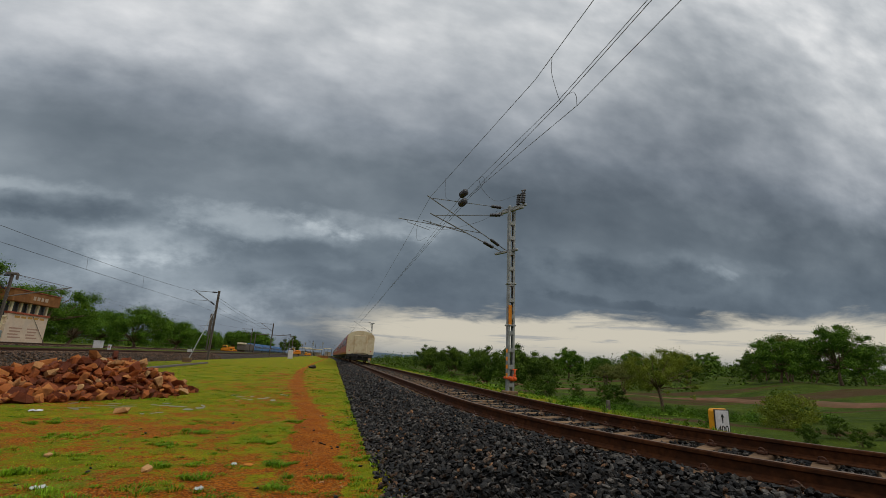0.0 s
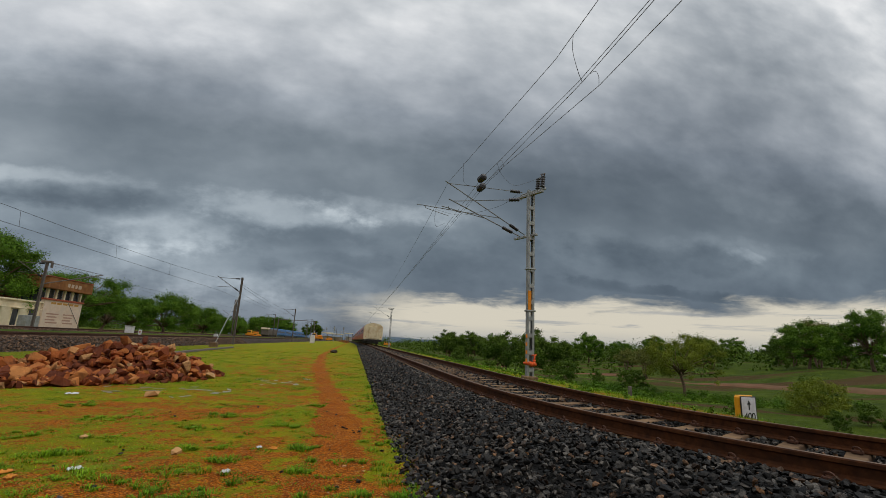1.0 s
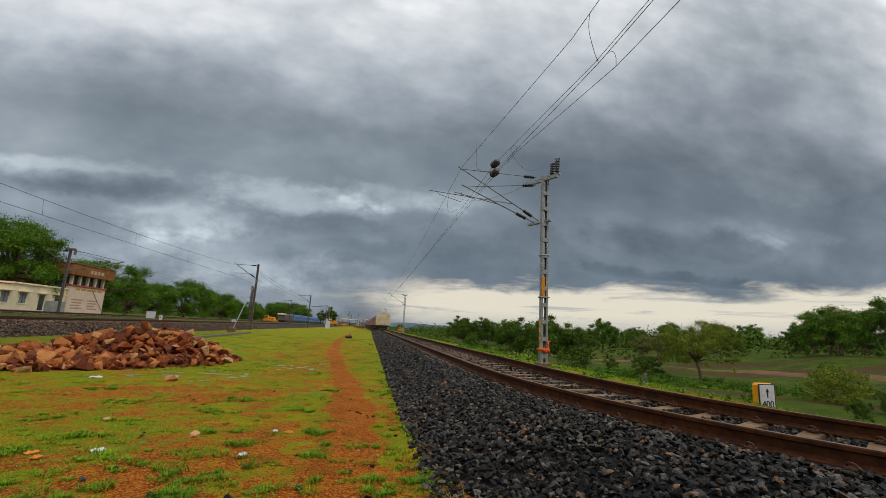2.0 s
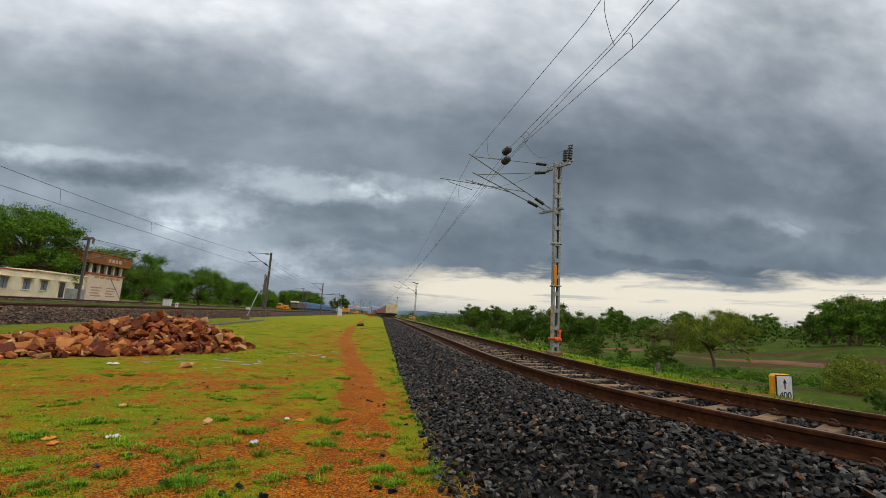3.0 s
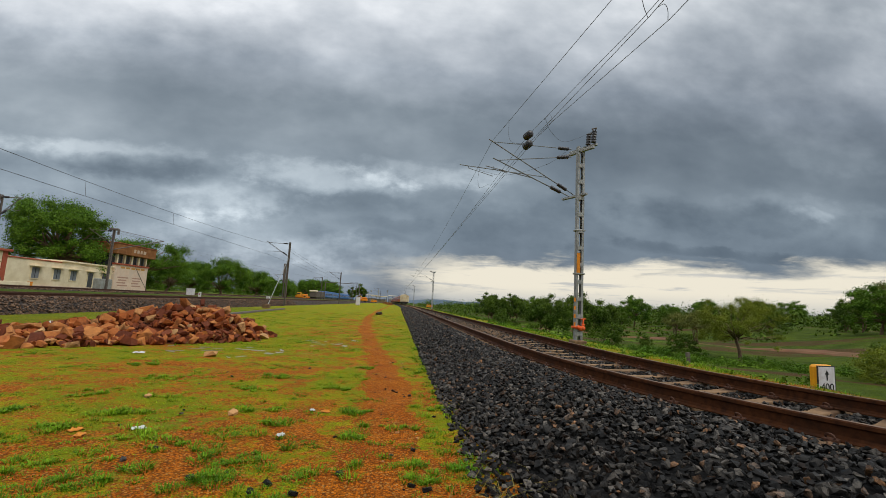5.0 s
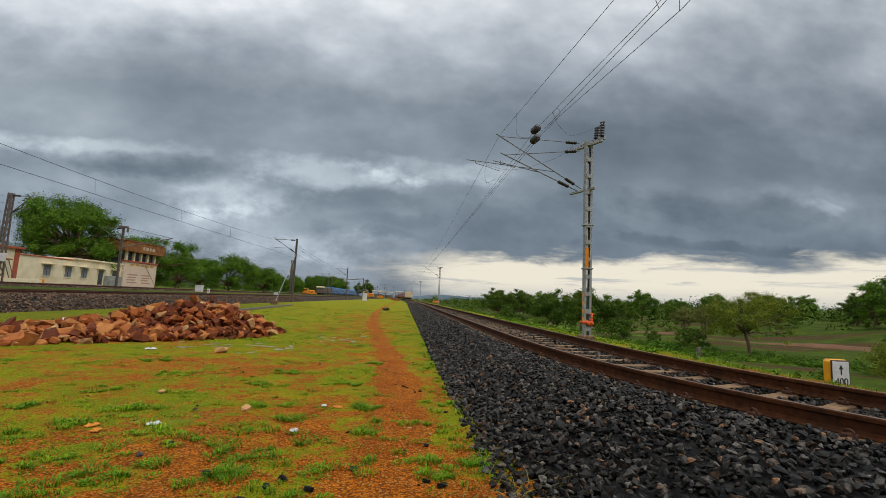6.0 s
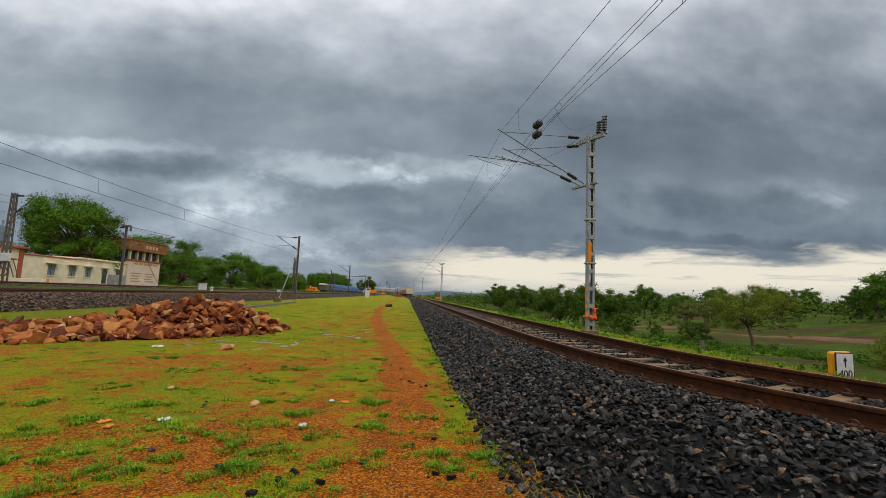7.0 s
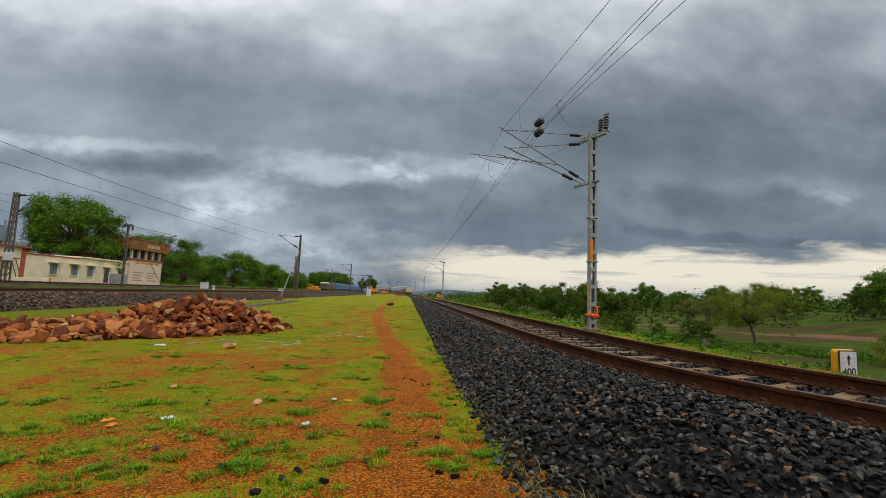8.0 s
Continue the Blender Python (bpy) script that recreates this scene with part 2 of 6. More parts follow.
M_STONE = stone_material("dark_basalt_stone", False)
M_STONE_OB = stone_material("dark_basalt_piece", True)
M_RUST = surface("rusty_rail_steel", (0.045, 0.0145, 0.005), (0.095, 0.032, 0.010), 16, 0.85, 0.0, bump=0.3, depth=0.004, c3=(0.030, 0.013, 0.007), scale3=3.0, amount3=0.6, spec=0.15)
M_HEAD = surface("worn_rail_head", (0.24, 0.15, 0.09), (0.12, 0.06, 0.032), 9, 0.5, 0.4, bump=0.1, depth=0.002)
M_CLIP = surface("rusty_clip_steel", (0.055, 0.022, 0.014), (0.12, 0.05, 0.025), 40, 0.65, 0.3, bump=0.2, depth=0.002)
M_SLEEPER = surface("dusty_concrete_sleeper", (0.15, 0.085, 0.04), (0.28, 0.17, 0.085), 7, 0.88, bump=0.35, depth=0.006, c3=(0.10, 0.055, 0.03), scale3=2.0, amount3=0.75, vary=0.2, by="object")
M_GALV = surface("galvanised_steel", (0.30, 0.31, 0.30), (0.42, 0.42, 0.40), 9, 0.55, 0.35, bump=0.1, depth=0.002, c3=(0.22, 0.20, 0.17), scale3=2.5, amount3=0.5)
M_IRON = surface("weathered_mast_iron", (0.11, 0.085, 0.07), (0.20, 0.165, 0.14), 9, 0.7, 0.3, bump=0.15, depth=0.002)
M_WIRE = surface("grey_wire", (0.10, 0.10, 0.10), (0.13, 0.13, 0.13), 20, 0.5, 0.5, bump=0)
M_TUBE = surface("dull_grey_tube", (0.17, 0.175, 0.17), (0.24, 0.24, 0.23), 14, 0.6, 0.2, bump=0)
M_PORCELAIN = surface("brown_porcelain_insulator", (0.02, 0.018, 0.02), (0.035, 0.03, 0.032), 12, 0.25, bump=0, spec=0.6)
M_ORANGE = surface("orange_paint", (0.80, 0.27, 0.01), (0.72, 0.22, 0.01), 12, 0.5, bump=0.1, depth=0.002)
M_YELLOW = surface("signal_yellow_paint", (0.85, 0.38, 0.01), (0.78, 0.32, 0.01), 12, 0.45, bump=0.08, depth=0.002)
M_REDCLOTH = surface("red_orange_cloth", (0.72, 0.09, 0.02), (0.85, 0.16, 0.03), 14, 0.8, bump=0.4, depth=0.01)
M_WHITE = surface("weathered_white_paint", (0.74, 0.72, 0.72), (0.62, 0.58, 0.60), 7, 0.55, bump=0.12, depth=0.003, c3=(0.45, 0.38, 0.36), scale3=11, amount3=0.4)
M_BLACK = surface("black_paint", (0.015, 0.014, 0.014), (0.03, 0.028, 0.026), 20, 0.5, bump=0)
M_CREAM = surface("cream_limewash", (0.88, 0.76, 0.54), (0.80, 0.67, 0.45), 1.6, 0.9, bump=0.2, depth=0.01, c3=(0.62, 0.48, 0.28), scale3=0.5, amount3=0.45)
M_PINK = surface("faded_pink_limewash", (0.80, 0.62, 0.48), (0.72, 0.52, 0.38), 1.6, 0.9, bump=0.2, depth=0.01, c3=(0.66, 0.52, 0.42), scale3=0.6, amount3=0.6)
M_BROWNBAND = surface("stained_brown_plaster", (0.28, 0.11, 0.03), (0.20, 0.075, 0.022), 1.2, 0.9, bump=0.2, depth=0.01, c3=(0.38, 0.17, 0.06), scale3=0.8, amount3=0.6)
M_REDTRIM = surface("red_oxide_trim", (0.42, 0.10, 0.05), (0.35, 0.08, 0.04), 3, 0.85, bump=0.1)
M_DARKWIN = surface("dim_window_glass", (0.03, 0.035, 0.04), (0.05, 0.055, 0.06), 2, 0.2, bump=0, spec=0.6)
M_SHUTTER = surface("grey_painted_shutter", (0.22, 0.24, 0.26), (0.17, 0.18, 0.20), 4, 0.6, bump=0.1)
M_BARK = surface("acacia_bark", (0.10, 0.062, 0.036), (0.20, 0.13, 0.08), 9, 0.95, bump=0.7, depth=0.03, c3=(0.20, 0.13, 0.08), scale3=2.0, amount3=0.5)


def leaf_material(name, c1, c2, vary=0.45):
    m = bpy.data.materials.new(name)
    m.use_nodes = True
    k = Nodes(m.node_tree)
    b = m.node_tree.nodes["Principled BSDF"]
    rnd = m.node_tree.nodes.new("ShaderNodeNewGeometry").outputs["Random Per Island"]
    v = k.coords("Object")
    col = k.mix(k.ramp(k.noise(v, 0.55, 3.0), [(0.35, 0.0), (0.65, 1.0)]), c1, c2)
    f = k.math("ADD", 1.0 - vary, k.math("MULTIPLY", rnd, 2.0 * vary))
    k.put(b.inputs["Base Color"], k.mix(1.0, col, k.vec(f, f, f), "MULTIPLY"))
    b.inputs["Roughness"].default_value = 0.65
    b.inputs["Specular IOR Level"].default_value = 0.12
    b.inputs["Transmission Weight"].default_value = 0.0
    return m


M_LEAF = leaf_material("deep_green_leaves", (0.056, 0.128, 0.009), (0.12, 0.215, 0.015))
M_LEAF_LIGHT = leaf_material("light_green_leaves", (0.13, 0.165, 0.014), (0.23, 0.265, 0.024))
M_LEAF_DARK = leaf_material("dark_green_leaves", (0.048, 0.092, 0.009), (0.105, 0.165, 0.015))
M_LEAF_OLIVE = leaf_material("olive_leaves", (0.13, 0.145, 0.03), (0.20, 0.21, 0.045))
M_BLADE = leaf_material("grass_blades", (0.17, 0.27, 0.006), (0.34, 0.40, 0.010), 0.5)
M_TUFT = leaf_material("dark_grass_tufts", (0.085, 0.20, 0.007), (0.19, 0.32, 0.010), 0.55)
M_BLADE_DRY = leaf_material("dry_grass_blades", (0.30, 0.24, 0.06), (0.22, 0.20, 0.04), 0.35)

# ---- mesh helpers ----


class Geo:
    """Gathers vertices and faces of one mesh."""

    def __init__(self):
        self.v, self.f = [], []

    def add(self, verts, faces):
        o = len(self.v)
        self.v.extend(tuple(p) for p in verts)
        self.f.extend(tuple(i + o for i in q) for q in faces)
        return self

    def box(self, x0, x1, y0, y1, z0, z1, m=None):
        p = [Vector((x, y, z)) for z in (z0, z1) for y in (y0, y1) for x in (x0, x1)]
        if m is not None:
            p = [m @ q for q in p]
        return self.add(p, [(0, 2, 3, 1), (4, 5, 7, 6), (0, 1, 5, 4), (2, 6, 7, 3), (0, 4, 6, 2), (1, 3, 7, 5)])

    def bevel_box(self, x0, x1, y0, y1, z0, z1, c, m=None):
        bm = bmesh.new()
        for sx, ox in ((x0, 1), (x1, -1)):
            for sy, oy in ((y0, 1), (y1, -1)):
                for sz, oz in ((z0, 1), (z1, -1)):
                    bm.verts.new((sx + ox * c, sy + oy * c, sz))
                    bm.verts.new((sx + ox * c, sy, sz + oz * c))
                    bm.verts.new((sx, sy + oy * c, sz + oz * c))
        bmesh.ops.convex_hull(bm, input=bm.verts)
        if m is not None:
            bm.transform(m)
        return self.take(bm)

    def take(self, bm):
        bm.verts.index_update()
        self.add([v.co for v in bm.verts], [[v.index for v in f.verts] for f in bm.faces])
        bm.free()
        return self

    def tube(self, pts, r, n=6, caps=True):
        pts = [Vector(p) for p in pts]
        rr = r if isinstance(r, (list, tuple)) else [r] * len(pts)
        verts, faces = [], []
        side = None
        for i, p in enumerate(pts):
            t = (pts[min(i + 1, len(pts) - 1)] - pts[max(i - 1, 0)]).normalized()
            if side is None:
                side = t.orthogonal().normalized()
            side = (side - t * side.dot(t)).normalized()
            up = t.cross(side)
            for j in range(n):
                a = 2 * math.pi * j / n
                verts.append(p + (side * math.cos(a) + up * math.sin(a)) * rr[i])
        for i in range(len(pts) - 1):
            for j in range(n):
                faces.append((i * n + j, i * n + (j + 1) % n, (i + 1) * n + (j + 1) % n, (i + 1) * n + j))
        if caps:
            faces.append(tuple(range(n))[::-1])
            faces.append(tuple(range((len(pts) - 1) * n, len(pts) * n)))
        return self.add(verts, faces)

    def lathe(self, a, b, profile, n=10):
        """A turned form between a and b; profile: (share of the way, radius)."""
        a, b = Vector(a), Vector(b)
        return self.tube([a.lerp(b, s + 1e-4 * i) for i, (s, _) in enumerate(profile)], [r for _, r in profile], n)

    def mesh(self, name, material, smooth=False):
        me = bpy.data.meshes.new(name)
        me.from_pydata(self.v, [], self.f)
        me.materials.append(material)
        if smooth:
            me.polygons.foreach_set("use_smooth", [True] * len(me.polygons))
        me.update()
        return me


def part(name, geo, material, parent, label="", smooth=False, at=None):
    ob = new(name, geo.mesh(name, material, smooth) if isinstance(geo, Geo) else geo)
    ob.parent = parent
    if at is not None:
        ob.matrix_basis = at
    if label:
        tagged(ob, label)
    return ob


def thing(name, label, category, group="", kind="", at=None):
    ob = new(name)
    ob.empty_display_size = 0.2
    if at is not None:
        ob.matrix_basis = at
    return tagged(ob, label, category, group, kind)


def solid(name, geo, material, label, category, group="", kind="", smooth=False, at=None):
    ob = new(name, geo.mesh(name, material, smooth))
    if at is not None:
        ob.matrix_basis = at
    return tagged(ob, label, category, group, kind)


def smoothstep(a, b, v):
    t = min(1.0, max(0.0, (v - a) / (b - a)))
    return t * t * (3 - 2 * t)


def fbm(x, y, s, seed=0.0):
    return noise.fractal(Vector((x * s, y * s, seed)), 1.0, 2.0, 4) * 0.5 + 0.5


# ---- the line of the main track ----
TRACK_X, RAIL_TOP, GAUGE = 3.50, 0.51, 1.745


def track_x(y):
    """Across-track place of the centre line: straight ahead, bending aside where it passes the camera."""
    if y >= 60.0:
        return TRACK_X - 0.00011 * (y - 60.0) ** 2
    if y >= 10.5:
        return TRACK_X
    s = 10.5 - max(y, 2.0)
    return TRACK_X + 0.0085 * s ** 2 + 0.000312 * s ** 4 + 0.91 * max(0.0, 2.0 - y)


def track_frame(y):
    """Centre point and the unit vectors along and across the track."""
    c = Vector((track_x(y), y, 0))
    t = Vector((track_x(y + 0.01) - track_x(y - 0.01), 0.02, 0)).normalized()
    return c, t, Vector((t.y, -t.x, 0))


def bed_height(x, y):
    """Top of the ballast of the main track."""
    n = (x - track_x(y)) * track_frame(y)[2].x
    toe = min(-2.6, (0.85 - track_x(y)) * track_frame(y)[2].x)
    if n < -1.5:
        return max(-0.02, 0.37 * smoothstep(toe - 0.3, -1.55, n) ** 0.9 - 0.02)
    if n > 1.6:
        return 0.31 - 0.12 * smoothstep(1.6, 2.4, n)
    if n < -0.95:
        return 0.35
    return 0.275 + 0.04 * min(1, abs(n) / 1.2)


def ground_height(x, y):
    n = x - track_x(y)
    if n < -2.9:
        z = 0.015 * (fbm(x, y, 0.5) - 0.5) * 2
        if x < -14.0:
            z += 0.30 * smoothstep(-15.0, -17.0, x) + 0.42 * smoothstep(-18.5, -22.0, x)
        return z
    z = 0.21 * smoothstep(-1.0, 2.3, n)
    low = smoothstep(3.3, 10.5, n)
    z -= 1.95 * low
    z += 2.4 * smoothstep(18.0, 44.0, x - 0.4 * y)
    z += low * (fbm(x, y, 0.12, 4.0) - 0.5) * 0.7 * (1 - smoothstep(60, 300, math.hypot(x, y))) + 0.05 * (fbm(x, y, 0.8, 2.0) - 0.5)
    return z


def path_x(y):
    """The trodden path beside the track."""
    return np.interp(y, [0, 2.8, 3.4, 4.3, 6.1, 9.8, 13.5, 19.5, 35, 60], [-0.12, -0.04, 0.05, 0.10, 0.05, -0.2, -0.62, -1.28, -2.1, -2.4])


def green_share(x, y):
    """How much of the ground is grown over: 0 bare red soil, 1 grass."""
    g = 0.47 + 0.06 * smoothstep(5, 8, y) + 0.8 * (fbm(x, y, 0.45, 7.0) - 0.42) + 0.75 * (fbm(x, y, 1.9, 3.0) - 0.5)
    g += 0.3 * smoothstep(6.0, 14.0, y) - 0.38 * math.exp(-((x + 1.6) / 1.8) ** 2 - ((y - 24) / 13.0) ** 2)
    w = (0.13 + 0.10 * fbm(x, y, 1.2, 9.0)) + 0.14 * smoothstep(4.2, 2.6, y)
    p = 1 - smoothstep(w, w + 0.16, abs(x - float(path_x(y))) + 0.30 * (fbm(x, y, 2.6, 14.0) - 0.5))
    g -= 1.5 * p * (1 - 0.62 * smoothstep(6.5, 13, y))
    g += 0.12 * smoothstep(0.25, 0.8, x) * (1 - smoothstep(0.8, 1.6, x))
    if x < -12:
        g += 0.4
    return g


def rough_stone(seed, n=11, stretch=(1.0, 0.8, 0.6), block=0.6):
    """An angular broken stone: the hull of a few scattered corners."""
    rng = random.Random(seed)
    bm = bmesh.new()
    for i in range(n):
        d = Vector((rng.gauss(0, 1), rng.gauss(0, 1), rng.gauss(0, 1))).normalized()
        d = Vector([math.copysign(abs(c) ** block, c) for c in d]) * rng.uniform(0.75, 1.0)
        bm.verts.new((d.x * stretch[0] * 0.5, d.y * stretch[1] * 0.5, d.z * stretch[2] * 0.5))
    got = bmesh.ops.convex_hull(bm, input=bm.verts)
    bmesh.ops.delete(bm, geom=[e for e in got["geom_interior"] if isinstance(e, bmesh.types.BMVert)], context="VERTS")
    bm.verts.index_update()
    v = [v.co.copy() for v in bm.verts]
    f = [[q.index for q in p.verts] for p in bm.faces]
    bm.free()
    return v, f


# ---- ground ----


def axis_lines(stops):
    out = []
    for a, b, step in stops:
        out += list(np.arange(a, b - 1e-6, step))
    out.append(stops[-1][1])
    return out


def build_ground():
    xs = axis_lines([(-2500, -300, 200), (-300, -60, 20), (-60, -20, 2), (-20, -8, 0.5), (-8, 2, 0.1), (2, 16, 0.4), (16, 60, 2), (60, 300, 16), (300, 2500, 200)])
    ys = axis_lines([(-400, -20, 40), (-20, 1, 1.5), (1, 12, 0.11), (12, 30, 0.4), (30, 90, 2), (90, 300, 15), (300, 3500, 200)])
    verts, green, field = [], [], []
    for y in ys:
        for x in xs:
            verts.append((x, y, ground_height(x, y)))
            green.append(green_share(x, y) if -60 < x < 20 and y < 300 else 0.9)
            field.append(min(1.0, smoothstep(2.6, 5.0, x - track_x(y)) + 0.4 * smoothstep(-8.5, -11.5, x) * (1 - smoothstep(30, 60, y)) + 0.85 * smoothstep(-18, -20, x)))
    w = len(xs)
    faces = [(j * w + i, j * w + i + 1, (j + 1) * w + i + 1, (j + 1) * w + i) for j in range(len(ys) - 1) for i in range(w - 1)]
    g = Geo()
    g.v, g.f = verts, faces
    ob = solid("ground", g, M_GROUND, "patchy wet grass over red gravelly soil with a trodden path", "ground", kind="structure", smooth=True)
    for name, values in (("green", green), ("field", field)):
        ob.data.attributes.new(name, "FLOAT", "POINT").data.foreach_set("value", values)


build_ground()


def build_field_road():
    """A red dirt track across the low fields."""
    line = [(21, 75), (28, 63), (32.7, 56.7), (35.6, 51.5), (37.7, 47.6), (39.1, 41.8), (40.0, 36.7), (41.5, 28), (43, 18)]
    g = Geo()
    pts = []
    for (x0, y0), (x1, y1) in zip(line, line[1:]):
        pts += [(x0 + (x1 - x0) * i / 8, y0 + (y1 - y0) * i / 8) for i in range(8)]
    for i, (x, y) in enumerate(pts):
        for j in range(6):
            w = (j / 5 - 0.5) * (2.0 + 0.9 * fbm(x, y, 0.5, 6.0 + j))
            g.v.append((x + w * 0.9, y + w * 0.35, ground_height(x + w * 0.9, y + w * 0.35) + (0.10 if 0 < j < 5 else -0.05)))
    g.f = [(i * 6 + j, i * 6 + j + 1, i * 6 + j + 7, i * 6 + j + 6) for i in range(len(pts) - 1) for j in range(5)]
    solid("road", g, surface("red_dirt_track", (0.15, 0.06, 0.028), (0.22, 0.10, 0.05), 1.2, 0.95, bump=0.3, depth=0.03, c3=(0.10, 0.07, 0.02), scale3=0.5, amount3=0.6), "red dirt track across the low fields", "road", kind="structure", smooth=True)


build_field_road()


def build_bed():
    """The ballast bed under the main track."""
    g = Geo()
    ys = axis_lines([(-25, 0, 1.5), (0, 30, 0.4), (30, 200, 5), (200, 420, 10)])
    cols = 17
    for y in ys:
        c, t, n = track_frame(y)
        toe = min(-2.62, (0.83 - c.x) / n.x)
        for i in range(cols):
            s = i / (cols - 1)
            k = toe + (2.5 - toe) * s
            p = c + n * k
            z = bed_height(p.x, p.y) - 0.03 + 0.02 * (fbm(p.x, p.y, 5.0) - 0.5)
            if i in (0, cols - 1):
                z = -0.05 if i == 0 else 0.1
            g.v.append((p.x, p.y, z))
    for j in range(len(ys) - 1):
        for i in range(cols - 1):
            g.f.append((j * cols + i, j * cols + i + 1, (j + 1) * cols + i + 1, (j + 1) * cols + i))
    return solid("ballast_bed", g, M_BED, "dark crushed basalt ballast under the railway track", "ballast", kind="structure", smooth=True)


BED = build_bed()

RAIL_PROFILE = [(-0.075, 0), (0.075, 0), (0.075, 0.010), (0.030, 0.022), (0.009, 0.045), (0.009, 0.118), (0.036, 0.132), (0.036, 0.160), (0.028, 0.170), (-0.028, 0.170), (-0.036, 0.160), (-0.036, 0.132), (-0.009, 0.118), (-0.009, 0.045), (-0.030, 0.022), (-0.075, 0.010)]


def rail_geo(points, base, head=False):
    g = Geo()
    prof = [(-0.026, 0.1712), (0.026, 0.1712)] if head else RAIL_PROFILE
    n = len(prof)
    for c, across in points:
        for a, h in prof:
            p = c + across * a
            g.v.append((p.x, p.y, base + h))
    for j in range(len(points) - 1):
        for i in range(n if not head else 1):
            k = (i + 1) % n
            g.f.append((j * n + i, (j + 1) * n + i, (j + 1) * n + k, j * n + k))
    return g


SLEEPERS = []


def build_track():
    track = thing("railway_track", "broad-gauge track of rusty rails on dusty concrete sleepers", "railway track")
    ys = axis_lines([(-20, 0, 1.0), (0, 10, 0.4), (10, 60, 10), (60, 420, 12)])
    for side in (-1, 1):
        pts = []
        for y in ys:
            c, t, n = track_frame(y)
            pts.append((c + n * side * GAUGE / 2, n))
        rail = part("rail", rail_geo(pts, RAIL_TOP - 0.172), M_RUST, track, "brown rusty steel rail")
        part("rail_head", rail_geo(pts, RAIL_TOP - 0.172, True), M_HEAD, rail, "worn running surface")
    # sleepers
    half = [(-1.375, 0.125, 0.0), (-0.95, 0.12, 0.0), (-0.5, 0.105, -0.025), (0.5, 0.105, -0.025), (0.95, 0.12, 0.0), (1.375, 0.125, 0.0)]
    s = Geo()
    for x, w, dz in half:
        for a, z in ((-w, -0.18), (-w * 0.86, dz - 0.012), (-w * 0.8, dz), (w * 0.8, dz), (w * 0.86, dz - 0.012), (w, -0.18)):
            s.v.append((x, a, z))
    for j in range(5):
        for i in range(5):
            s.f.append((j * 6 + i, j * 6 + i + 1, (j + 1) * 6 + i + 1, (j + 1) * 6 + i))
    s.f += [(0, 1, 2, 3, 4, 5), (35, 34, 33, 32, 31, 30)]
    sleeper_mesh = s.mesh("sleeper", M_SLEEPER)
    clip_meshes = []
    for sx in (-1, 1):
        clip = Geo()
        pts = []
        for i in range(17):
            a = math.pi * (-0.35 + 1.9 * i / 16)
            pts.append((sx * (0.105 + 0.03 * math.sin(a * 0.5)), 0.034 * math.cos(a), 0.036 + 0.026 * math.sin(a)))
        clip.tube(pts, 0.009, 6)
        clip.bevel_box(sx * 0.105 - 0.04, sx * 0.105 + 0.04, -0.05, 0.05, -0.005, 0.028, 0.006)
        clip_meshes.append(clip.mesh("rail_clip", M_CLIP))
    far = Geo()
    y, k = -6.0, 0
    while y < 260:
        c, t, n = track_frame(y)
        SLEEPERS.append(y)
        m = Matrix.Translation((c.x, c.y, RAIL_TOP - 0.172)) @ Matrix.Rotation(math.atan2(n.y, n.x) + random.uniform(-0.01, 0.01), 4, "Z")
        if y < 75:
            sl = part("sleeper", sleeper_mesh, None, track, at=m)
            if y < 34:
                for side in (-1, 1):
                    for clip_mesh in clip_meshes:
                        part("rail_clip", clip_mesh, None, sl, at=Matrix.Translation((side * GAUGE / 2, 0, 0)))
        else:
            far.add([m @ Vector(p) for p in s.v], s.f)
        y += 0.62 * t.y
    ob = part("far_sleepers", far, M_SLEEPER, track, "dusty concrete sleepers")
    tagged(ob, kind="stuff")
    return track


build_track()

# ---- overhead line masts ----
MAST_X, MAST_Y, MAST_FOOT = 6.1, 14.13, 0.24


def insulator(geo, a, b, r, ribs=7):
    prof = [(0, r * 0.35)]
    for i in range(ribs):
        s = 0.08 + 0.84 * i / (ribs - 1)
        prof += [(s - 0.045, r * 0.78), (s, r), (s + 0.03, r * 0.8)]
    prof.append((1, r * 0.35))
    geo.lathe(a, b, prof, 12)


